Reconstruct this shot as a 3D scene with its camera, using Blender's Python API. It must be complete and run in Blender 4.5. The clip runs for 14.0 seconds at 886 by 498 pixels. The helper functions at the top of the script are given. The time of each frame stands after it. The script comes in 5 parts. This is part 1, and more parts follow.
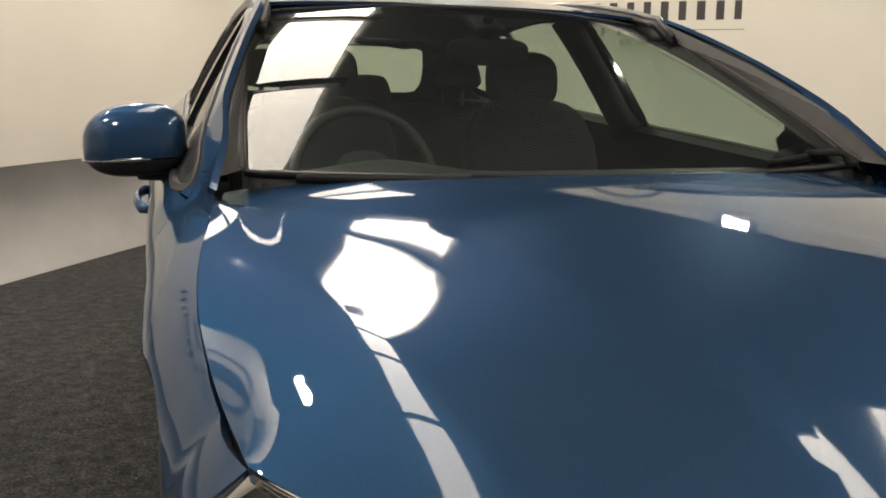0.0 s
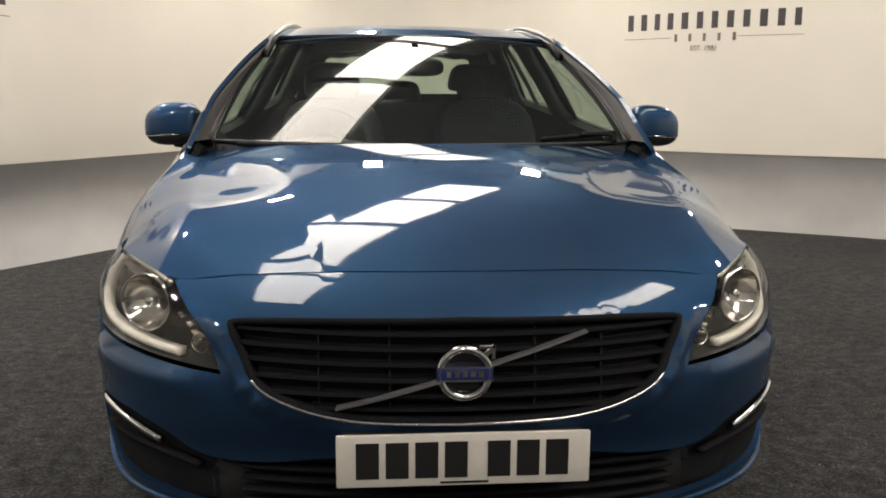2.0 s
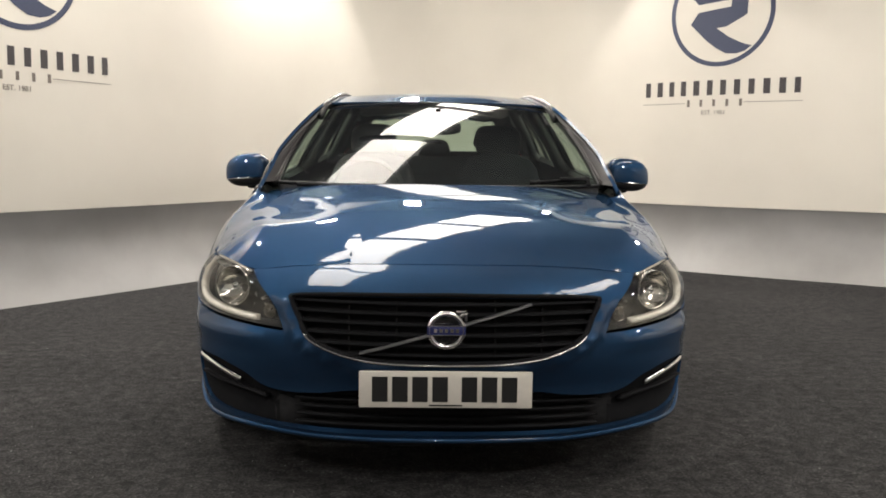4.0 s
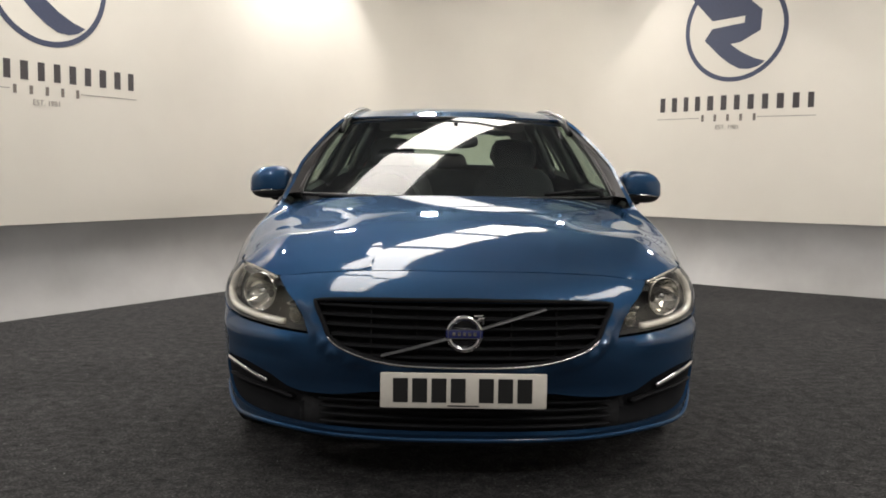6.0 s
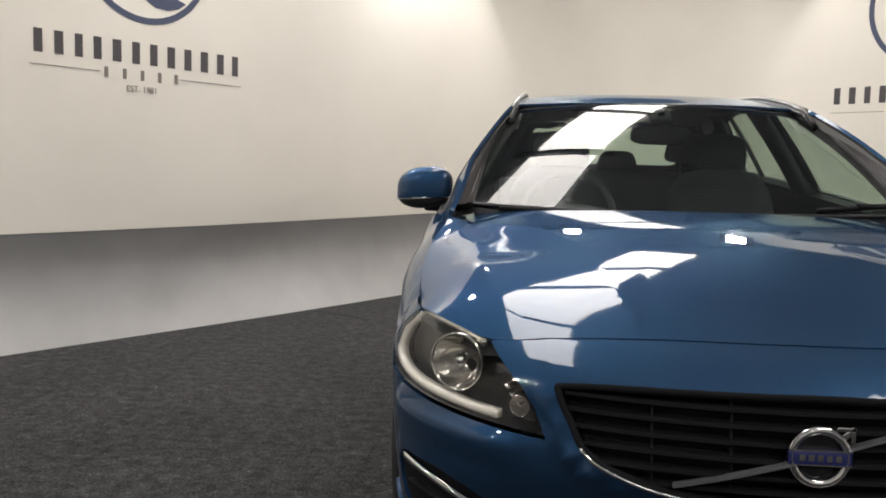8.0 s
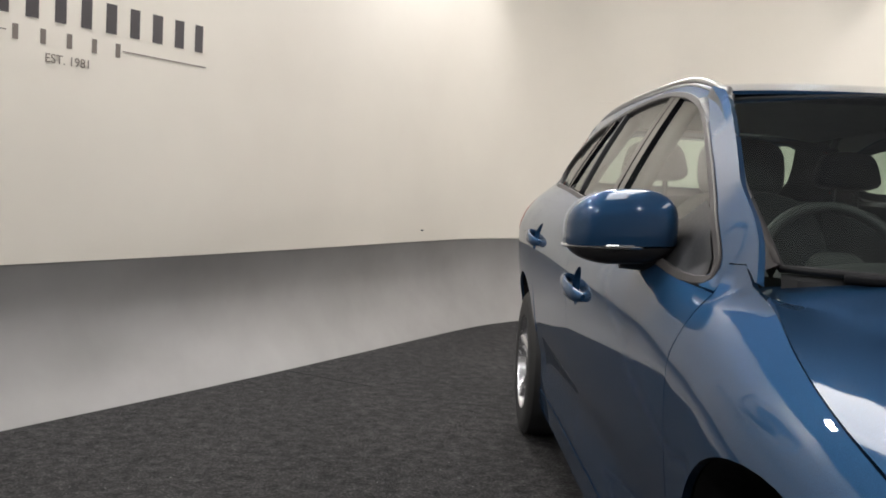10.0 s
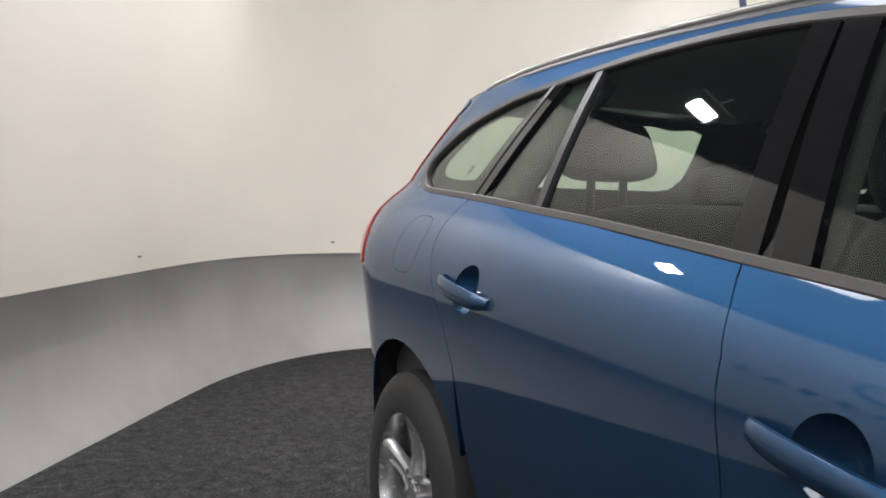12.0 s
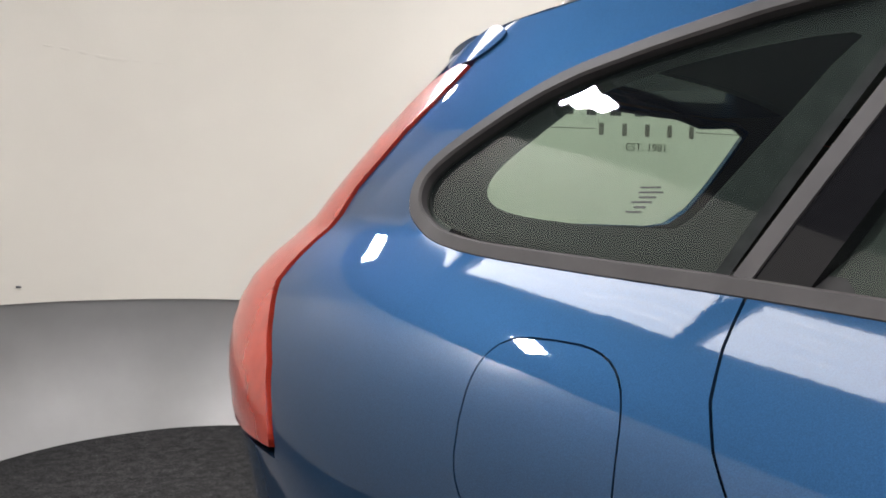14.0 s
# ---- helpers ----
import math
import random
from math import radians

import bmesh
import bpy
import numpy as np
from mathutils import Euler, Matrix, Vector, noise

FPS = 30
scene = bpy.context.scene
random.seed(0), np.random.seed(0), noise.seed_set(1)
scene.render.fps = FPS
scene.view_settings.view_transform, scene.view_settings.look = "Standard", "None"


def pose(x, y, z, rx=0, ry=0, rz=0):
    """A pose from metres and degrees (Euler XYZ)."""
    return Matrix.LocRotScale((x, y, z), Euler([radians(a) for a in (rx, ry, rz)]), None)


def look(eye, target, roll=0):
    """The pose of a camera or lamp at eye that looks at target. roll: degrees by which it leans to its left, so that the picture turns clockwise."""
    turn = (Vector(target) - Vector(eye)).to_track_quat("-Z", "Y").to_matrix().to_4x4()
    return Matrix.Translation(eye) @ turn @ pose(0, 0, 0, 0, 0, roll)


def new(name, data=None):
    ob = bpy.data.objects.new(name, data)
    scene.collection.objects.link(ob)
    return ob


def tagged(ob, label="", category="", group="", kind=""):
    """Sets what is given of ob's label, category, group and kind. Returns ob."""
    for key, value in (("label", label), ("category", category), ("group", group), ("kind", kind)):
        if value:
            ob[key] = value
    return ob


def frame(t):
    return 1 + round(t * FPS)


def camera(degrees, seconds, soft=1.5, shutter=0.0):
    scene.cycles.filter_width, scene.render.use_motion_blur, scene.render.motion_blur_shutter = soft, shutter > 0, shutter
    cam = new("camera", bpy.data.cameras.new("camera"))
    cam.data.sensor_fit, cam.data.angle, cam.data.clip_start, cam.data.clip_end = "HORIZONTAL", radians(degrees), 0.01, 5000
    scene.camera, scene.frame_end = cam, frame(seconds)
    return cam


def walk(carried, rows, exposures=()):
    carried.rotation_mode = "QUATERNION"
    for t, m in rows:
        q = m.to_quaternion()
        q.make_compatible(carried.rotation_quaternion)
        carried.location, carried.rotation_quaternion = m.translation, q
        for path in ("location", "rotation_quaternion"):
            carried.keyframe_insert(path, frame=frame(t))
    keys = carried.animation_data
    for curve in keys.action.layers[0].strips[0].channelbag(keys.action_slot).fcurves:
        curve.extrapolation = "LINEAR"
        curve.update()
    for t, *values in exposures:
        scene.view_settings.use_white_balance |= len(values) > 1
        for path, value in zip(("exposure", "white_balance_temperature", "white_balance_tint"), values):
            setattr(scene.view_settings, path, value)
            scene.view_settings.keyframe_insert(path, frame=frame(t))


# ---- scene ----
# The camera: seconds, place, then degrees of yaw to the left, pitch up and roll.
cam = camera(54.0, 14.0, soft=1.8)
PATH = [
    (0.0, -0.882, -1.293, 1.092, -17.91, -9.56, 0.57),
    (0.5, -0.624, -1.640, 1.117, -11.64, -9.85, 0.54),
    (1.0, -0.424, -2.004, 1.135, -8.40, -9.72, 0.53),
    (1.5, -0.307, -2.334, 1.118, -7.09, -9.36, -0.05),
    (2.0, -0.188, -2.652, 1.091, -4.80, -9.60, 0.39),
    (2.5, -0.153, -2.947, 1.078, -3.07, -9.63, 0.70),
    (3.0, -0.136, -3.203, 1.083, -2.42, -8.92, 0.79),
    (3.5, -0.074, -3.426, 1.062, -1.84, -6.58, 0.79),
    (6.0, -0.086, -3.660, 1.034, -0.32, -4.66, 0.81),
    (6.5, -0.067, -3.491, 1.036, -0.03, -4.72, 0.93),
    (7.0, -0.171, -3.260, 1.038, 0.39, -4.83, 1.12),
    (7.5, -0.354, -2.960, 1.103, 1.05, -4.78, 1.37),
    (8.0, -0.579, -2.605, 1.062, 4.76, -5.03, 1.37),
    (8.2, -0.677, -2.469, 1.051, 7.74, -4.98, 1.38),
    (10.3, -1.428, -0.860, 1.059, -4.94, -3.62, 2.81),
    (10.5, -1.482, -0.710, 1.049, -8.02, -3.67, 2.38),
    (11.0, -1.626, -0.265, 1.097, -12.05, -3.73, 1.76),
    (11.5, -1.681, 0.155, 1.111, -16.68, -3.44, 1.51),
    (12.0, -1.701, 0.648, 1.095, -22.93, -3.30, 1.50),
    (12.5, -1.732, 1.106, 1.132, -26.50, -2.80, 2.11),
    (13.0, -1.696, 1.494, 1.140, -29.40, -2.71, 1.81),
    (13.5, -1.605, 1.943, 1.156, -34.76, -2.55, 1.90),
    (14.0, -1.428, 2.347, 1.151, -44.18, -2.01, 1.76),
]


def aim(px, py, pz, yaw, pitch, roll):
    a, b = radians(yaw), radians(pitch)
    ahead = Vector((-math.sin(a) * math.cos(b), math.cos(a) * math.cos(b), math.sin(b)))
    return look((px, py, pz), Vector((px, py, pz)) + ahead, roll)


# the phone's own exposure and white balance: seconds, stops, kelvin, tint
EXPOSURE = [(0.0, 0.1, 7000, 10), (1.0, 0.16, 6950, 10), (2.0, 0.26, 6700, 10), (3.5, 0.32, 6550, 10), (6.0, 0.14, 6350, 10), (8.0, 0.1, 6250, 11), (11.0, 0.14, 6100, 11), (12.0, 0.22, 6000, 11), (13.0, 0.22, 5950, 12), (14.0, 0.16, 5950, 12)]
walk(cam, [(row[0], aim(*row[1:])) for row in PATH], EXPOSURE)

# ---- light: a hall with daylight panels in its roof and floodlights over the stand ----
world = bpy.data.worlds.new("world")
scene.world = world
world.use_nodes = True
sky = world.node_tree.nodes.new("ShaderNodeTexSky")
sky.sky_type, sky.sun_disc = "NISHITA", False
sky.sun_elevation, sky.sun_rotation = radians(40), radians(120)
world.node_tree.links.new(sky.outputs[0], world.node_tree.nodes["Background"].inputs[0])
world.node_tree.nodes["Background"].inputs[1].default_value = 0.08

HALL_TOP = 6.5       # underside of the hall's roof
# floodlights: place and watts; the last three, ahead of the car, are unseen fill
LAMPS = [(-0.25, 5.95, 3.12, 28), (1.58, 5.70, 3.12, 28), (3.5, 4.2, 3.0, 26), (-1.45, 4.85, 3.55, 44), (-2.75, 2.6, 3.6, 50), (-4.4, 0.0, 3.7, 56),
         (5.4, 2.2, 3.7, 40), (6.6, -0.9, 3.7, 40), (-5.6, -3.2, 3.7, 60), (5.6, -4.2, 3.7, 50), (0.0, -6.5, 4.2, 44), (-3.2, -6.0, 4.2, 48), (3.2, -6.0, 4.2, 44)]


def lamp_aim(lx, ly, lz):
    """High lamps wash the wall and the carpet below; low ones and those on the open side point at the car."""
    return Vector((0.6 * lx, 0.6 * ly, 0.0)) if (ly > 1 or lx > 6) and lz > 3.2 else Vector((0.0, 0.6, 0.6))


for lx, ly, lz, watts in LAMPS:
    data = bpy.data.lights.new("flood", "AREA")
    data.shape, data.size, data.size_y = "RECTANGLE", 0.20, 0.11
    data.energy, data.color = watts, (1.0, 0.955, 0.905)
    ob = new("flood_beam", data)
    ob.matrix_world = look((lx, ly, lz), lamp_aim(lx, ly, lz))

# ---- materials ----
def nodes_of(name):
    m = bpy.data.materials.new(name)
    m.use_nodes = True
    t = m.node_tree
    return m, t, t.nodes["Principled BSDF"]


def noise_node(t, scale, detail=4.0, rough=0.55):
    co = t.nodes.new("ShaderNodeTexCoord")
    n = t.nodes.new("ShaderNodeTexNoise")
    n.inputs["Scale"].default_value = scale
    n.inputs["Detail"].default_value = detail
    n.inputs["Roughness"].default_value = rough
    t.links.new(co.outputs["Object"], n.inputs["Vector"])
    return n


def ramp(t, src, stops):
    r = t.nodes.new("ShaderNodeValToRGB")
    els = r.color_ramp.elements
    while len(els) < len(stops):
        els.new(0.5)
    for e, (p, c) in zip(els, stops):
        e.position, e.color = p, (*c, 1)
    t.links.new(src, r.inputs[0])
    return r.outputs[0]


def mixed(t, a, b, fac, mode="MIX"):
    n = t.nodes.new("ShaderNodeMix")
    n.data_type, n.blend_type = "RGBA", mode
    if isinstance(fac, (int, float)):
        n.inputs[0].default_value = fac
    else:
        t.links.new(fac, n.inputs[0])
    t.links.new(a, n.inputs[6])
    t.links.new(b, n.inputs[7])
    return n.outputs[2]


def bump(t, p, src, strength, distance):
    b = t.nodes.new("ShaderNodeBump")
    b.inputs["Strength"].default_value = strength
    b.inputs["Distance"].default_value = distance
    t.links.new(src, b.inputs["Height"])
    t.links.new(b.outputs[0], p.inputs["Normal"])


def simple(name, color, rough=0.5, metal=0.0, coat=0.0, grain=0.0, scale=60.0, relief=0.0):
    """A surface with slight grain in its colour and gloss."""
    m, t, p = nodes_of(name)
    p.inputs["Metallic"].default_value = metal
    p.inputs["Coat Weight"].default_value = coat
    p.inputs["Coat Roughness"].default_value = 0.04
    n = noise_node(t, scale)
    lo = tuple(max(0.0, c * (1 - grain)) for c in color)
    hi = tuple(min(1.0, c * (1 + grain)) for c in color)
    t.links.new(ramp(t, n.outputs[0], [(0.3, lo), (0.7, hi)]), p.inputs["Base Color"])
    t.links.new(ramp(t, n.outputs[0], [(0.2, (rough * 0.85,) * 3), (0.8, (min(1, rough * 1.12),) * 3)]), p.inputs["Roughness"])
    if relief:
        bump(t, p, n.outputs[0], 0.6, relief)
    return m


def car_paint(name):
    """Blue metallic: fine flakes under a clear coat, with faint orange peel and dust."""
    m, t, p = nodes_of(name)
    flake = noise_node(t, 900.0, 1.0)
    cloud = noise_node(t, 5.0, 3.0)
    peel = noise_node(t, 220.0, 2.0)
    a = ramp(t, flake.outputs[0], [(0.3, (0.0125, 0.038, 0.086)), (0.7, (0.018, 0.053, 0.118))])
    b = ramp(t, cloud.outputs[0], [(0.3, (0.93, 0.93, 0.93)), (0.7, (1.0, 1.0, 1.0))])
    t.links.new(mixed(t, a, b, 1.0, "MULTIPLY"), p.inputs["Base Color"])
    p.inputs["Metallic"].default_value = 0.7
    p.inputs["Specular Tint"].default_value = (0.22, 0.43, 0.58, 1)
    p.inputs["Roughness"].default_value = 0.50
    p.inputs["Specular IOR Level"].default_value = 0.15
    p.inputs["Coat Weight"].default_value = 1.0
    p.inputs["Coat IOR"].default_value = 1.46
    t.links.new(ramp(t, cloud.outputs[0], [(0.3, (0.010,) * 3), (0.7, (0.022,) * 3)]), p.inputs["Coat Roughness"])
    wave = t.nodes.new("ShaderNodeBump")
    wave.inputs["Strength"].default_value, wave.inputs["Distance"].default_value = 0.04, 0.0004
    t.links.new(peel.outputs[0], wave.inputs["Height"])
    t.links.new(wave.outputs[0], p.inputs["Coat Normal"])
    return m


def glass_mat(name, tint, rough=0.0, haze=0.0, gloss=0.055):
    """A thin pane: it lets tinted light through and mirrors by Fresnel."""
    m = bpy.data.materials.new(name)
    m.use_nodes = True
    t = m.node_tree
    t.nodes.clear()
    out = t.nodes.new("ShaderNodeOutputMaterial")
    mix = t.nodes.new("ShaderNodeMixShader")
    tr = t.nodes.new("ShaderNodeBsdfTransparent")
    gl = t.nodes.new("ShaderNodeBsdfGlossy")
    lw = t.nodes.new("ShaderNodeLayerWeight")
    lw.inputs["Blend"].default_value = 0.5
    po = t.nodes.new("ShaderNodeMath")
    po.operation = "POWER"
    po.inputs[1].default_value = 5.0
    fr = t.nodes.new("ShaderNodeMath")
    fr.operation = "MULTIPLY_ADD"
    fr.inputs[1].default_value, fr.inputs[2].default_value = 0.90, gloss
    t.links.new(lw.outputs["Facing"], po.inputs[0])
    t.links.new(po.outputs[0], fr.inputs[0])
    gl.inputs["Roughness"].default_value = rough
    tr.inputs["Color"].default_value = (*tint, 1)
    t.links.new(fr.outputs[0], mix.inputs[0])
    t.links.new(tr.outputs[0], mix.inputs[1])
    t.links.new(gl.outputs[0], mix.inputs[2])
    # faint bluish diffuse film paints a veil of haze over the dark cabin
    if haze:
        film = t.nodes.new("ShaderNodeBsdfDiffuse")
        film.inputs["Color"].default_value = (0.60, 0.68, 0.82, 1)
        veil = t.nodes.new("ShaderNodeMixShader")
        veil.inputs[0].default_value = haze
        t.links.new(mix.outputs[0], veil.inputs[1])
        t.links.new(film.outputs[0], veil.inputs[2])
        t.links.new(veil.outputs[0], out.inputs[0])
    else:
        t.links.new(mix.outputs[0], out.inputs[0])
    return m


def glow(name, color, strength):
    m, t, p = nodes_of(name)
    p.inputs["Base Color"].default_value = (*color, 1)
    p.inputs["Emission Color"].default_value = (*color, 1)
    p.inputs["Emission Strength"].default_value = strength
    return m


def carpet_mat():
    m, t, p = nodes_of("black_carpet")
    fine = noise_node(t, 95.0, 4.0, 0.8)
    mid = noise_node(t, 17.0, 6.0, 0.78)
    big = noise_node(t, 1.3, 3.0)
    fleck = noise_node(t, 75.0, 1.0)
    a = ramp(t, fine.outputs[0], [(0.36, (0.010, 0.010, 0.011)), (0.52, (0.030, 0.030, 0.031)), (0.66, (0.085, 0.085, 0.086))])
    b = ramp(t, mid.outputs[0], [(0.34, (0.30, 0.30, 0.30)), (0.5, (0.85, 0.85, 0.85)), (0.68, (1.75, 1.75, 1.75))])
    c = ramp(t, big.outputs[0], [(0.3, (0.84, 0.82, 0.80)), (0.7, (1.22, 1.18, 1.14))])
    d = ramp(t, fleck.outputs[0], [(0.76, (0.0, 0.0, 0.0)), (0.80, (0.25, 0.25, 0.25))])
    base = mixed(t, mixed(t, a, b, 1.0, "MULTIPLY"), c, 1.0, "MULTIPLY")
    t.links.new(mixed(t, base, d, 1.0, "ADD"), p.inputs["Base Color"])
    p.inputs["Roughness"].default_value = 0.95
    p.inputs["Specular IOR Level"].default_value = 0.15
    bump(t, p, fine.outputs[0], 1.0, 0.006)
    return m


def wall_mat():
    m, t, p = nodes_of("cream_wall_paint")
    big = noise_node(t, 0.8, 4.0)
    fine = noise_node(t, 55.0, 5.0, 0.7)
    a = ramp(t, big.outputs[0], [(0.3, (0.66, 0.62, 0.545)), (0.7, (0.72, 0.68, 0.60))])
    t.links.new(a, p.inputs["Base Color"])
    p.inputs["Roughness"].default_value = 0.55
    bump(t, p, fine.outputs[0], 0.25, 0.002)
    return m


def band_mat():
    m, t, p = nodes_of("grey_skirting_sheet")
    big = noise_node(t, 2.4, 5.0)
    scuff = noise_node(t, 9.0, 6.0, 0.7)
    a = ramp(t, big.outputs[0], [(0.3, (0.27, 0.262, 0.256)), (0.7, (0.32, 0.311, 0.304))])
    t.links.new(a, p.inputs["Base Color"])
    t.links.new(ramp(t, scuff.outputs[0], [(0.3, (0.38,) * 3), (0.7, (0.50,) * 3)]), p.inputs["Roughness"])
    p.inputs["Metallic"].default_value = 0.25
    bump(t, p, big.outputs[0], 0.12, 0.01)
    return m


PAINT = car_paint("blue_metallic_paint")
BLACK = simple("black_plastic", (0.012, 0.012, 0.013), 0.45, grain=0.2, scale=120)
GLOSS = simple("gloss_black", (0.006, 0.006, 0.007), 0.08, coat=0.6, grain=0.1)
RUBBER = simple("tyre_rubber", (0.014, 0.014, 0.014), 0.7, grain=0.3, scale=40, relief=0.001)
DARK = simple("dark_cavity", (0.007, 0.007, 0.008), 0.9)
TRIM = simple("satin_grey_trim", (0.048, 0.044, 0.043), 0.5, metal=0.0, grain=0.12, scale=30)
LETTER = simple("charcoal_vinyl", (0.045, 0.038, 0.040), 0.5, grain=0.08)
TAN = simple("taupe_vinyl", (0.16, 0.135, 0.115), 0.5, grain=0.08)
CHROME = simple("chrome", (0.75, 0.75, 0.76), 0.06, metal=1.0, grain=0.03)
SILVER = simple("silver_alloy", (0.46, 0.46, 0.47), 0.26, metal=0.8, coat=0.5, grain=0.05)
RAILM = simple("brushed_rail", (0.16, 0.155, 0.15), 0.38, metal=0.6, grain=0.05, scale=8)
CLOTH = simple("charcoal_cloth", (0.014, 0.015, 0.018), 0.9, grain=0.04, scale=30)
DASH = simple("dash_plastic", (0.016, 0.016, 0.018), 0.6, grain=0.15, scale=200)
LINING = simple("grey_headlining", (0.30, 0.295, 0.28), 0.9, grain=0.06, scale=200)
LOGO = simple("navy_vinyl", (0.035, 0.045, 0.09), 0.45, grain=0.08)
WHITE = simple("white_plate", (0.54, 0.51, 0.455), 0.35, grain=0.03)
INK = simple("black_print", (0.01, 0.01, 0.01), 0.4)
REDLENS = simple("red_lens", (0.30, 0.028, 0.014), 0.25, coat=0.4, grain=0.12, scale=25)
BADGE_BLUE = simple("badge_blue", (0.015, 0.02, 0.09), 0.25, coat=0.6)
REFLECT = simple("lamp_reflector", (0.62, 0.60, 0.56), 0.12, metal=0.95, grain=0.1, scale=40)
PILLAR = simple("satin_black_pillar_film", (0.007, 0.007, 0.008), 0.04, grain=0.1)
BARGREY = simple("grey_division_trim", (0.034, 0.034, 0.037), 0.5, grain=0.1)
LAMPBOX = simple("lamp_housing", (0.028, 0.027, 0.026), 0.3, metal=0.2, grain=0.2)
BARMETAL = simple("brushed_bar_metal", (0.30, 0.30, 0.31), 0.35, metal=0.8, grain=0.06)
DRL = simple("frosted_light_guide", (0.72, 0.68, 0.60), 0.25, coat=0.5, grain=0.05)
MATTE = simple("matte_black_grille", (0.009, 0.009, 0.010), 0.9, grain=0.2, scale=150)
for m, level in ((MATTE, 0.1), (TRIM, 0.25), (PILLAR, 0.3), (RAILM, 0.3), (BARGREY, 0.2), (BLACK, 0.35)):
    m.node_tree.nodes["Principled BSDF"].inputs["Specular IOR Level"].default_value = level
INNER = simple("dark_inner_trim", (0.035, 0.034, 0.033), 0.7, grain=0.1, scale=80)
GLASS = glass_mat("green_glass", (0.66, 0.76, 0.68), haze=0.004, gloss=0.05)
WSGLASS = glass_mat("windscreen_glass", (0.66, 0.74, 0.69), haze=0.005, gloss=0.06)
CLEAR = glass_mat("clear_lens", (0.92, 0.92, 0.90))
MIRROR = simple("mirror_glass", (0.85, 0.85, 0.85), 0.02, metal=1.0)
CARPET, WALLP, BAND = carpet_mat(), wall_mat(), band_mat()
PALE = simple("pale_bounce_paint", (0.72, 0.71, 0.69), 0.6, grain=0.06, scale=2)
SHED = simple("grey_roof_sheet", (0.5, 0.5, 0.5), 0.7, grain=0.15, scale=3)
STEEL = simple("painted_steel", (0.12, 0.12, 0.125), 0.5, metal=0.3)
DAY = glow("daylight_panel", (1.0, 0.94, 0.86), 8.5)
LED = glow("led_lamp", (1.0, 0.95, 0.86), 60.0)

# ---- mesh tools ----
def mesh_from(name, verts, faces, mat, smooth=True, normals=None, mats=None, face_mats=None):
    me = bpy.data.meshes.new(name)
    me.from_pydata([tuple(map(float, v)) for v in verts], [], faces)
    for m in (mats or [mat]):
        me.materials.append(m)
    if smooth:
        me.polygons.foreach_set("use_smooth", [True] * len(me.polygons))
    if face_mats:
        me.polygons.foreach_set("material_index", face_mats)
    me.update()
    if normals is not None:
        me.normals_split_custom_set_from_vertices([tuple(n) for n in normals])
    return me


def hang(name, me, parent=None, label=""):
    ob = new(name, me)
    if parent is not None:
        ob.parent = parent
    if label:
        ob["label"] = label
    return ob


def part(name, bm, mat, parent, label="", smooth=True):
    """A bmesh as one mesh object under a thing or a part."""
    bm.normal_update()
    me = bpy.data.meshes.new(name)
    bm.to_mesh(me)
    bm.free()
    me.materials.append(mat)
    if smooth:
        me.polygons.foreach_set("use_smooth", [True] * len(me.polygons))
        me.set_sharp_from_angle(angle=radians(38))
    return hang(name, me, parent, label)


def box(bm, x0, x1, y0, y1, z0, z1, bevel=0.0, m=None, segs=2):
    r = bmesh.ops.create_cube(bm, size=1.0)
    vs = r["verts"]
    for v in vs:
        v.co = Vector(((x0 + x1) / 2 + v.co.x * (x1 - x0), (y0 + y1) / 2 + v.co.y * (y1 - y0), (z0 + z1) / 2 + v.co.z * (z1 - z0)))
    if bevel:
        es = list({e for v in vs for e in v.link_edges})
        r2 = bmesh.ops.bevel(bm, geom=es, offset=bevel, segments=segs, profile=0.5, affect="EDGES")
        vs = list({v for f in r2["faces"] for v in f.verts} | {v for v in vs if v.is_valid})
    if m is not None:
        for v in vs:
            if v.is_valid:
                v.co = m @ v.co
    return vs


def spline(pts, n, closed=False):
    """A smooth curve through the points, n steps a stretch."""
    p = np.array(pts, float)
    k = len(p)
    out = []
    for i in range(k if closed else k - 1):
        if closed:
            a, b, c, d = p[i - 1], p[i], p[(i + 1) % k], p[(i + 2) % k]
        else:
            b, c = p[i], p[i + 1]
            a = p[i - 1] if i else 2 * b - c
            d = p[i + 2] if i + 2 < k else 2 * c - b
        for j in range(n):
            t = j / n
            out.append(0.5 * (2 * b + (c - a) * t + (2 * a - 5 * b + 4 * c - d) * t * t + (3 * b - a - 3 * c + d) * t ** 3))
    if not closed:
        out.append(p[-1])
    return np.array(out)


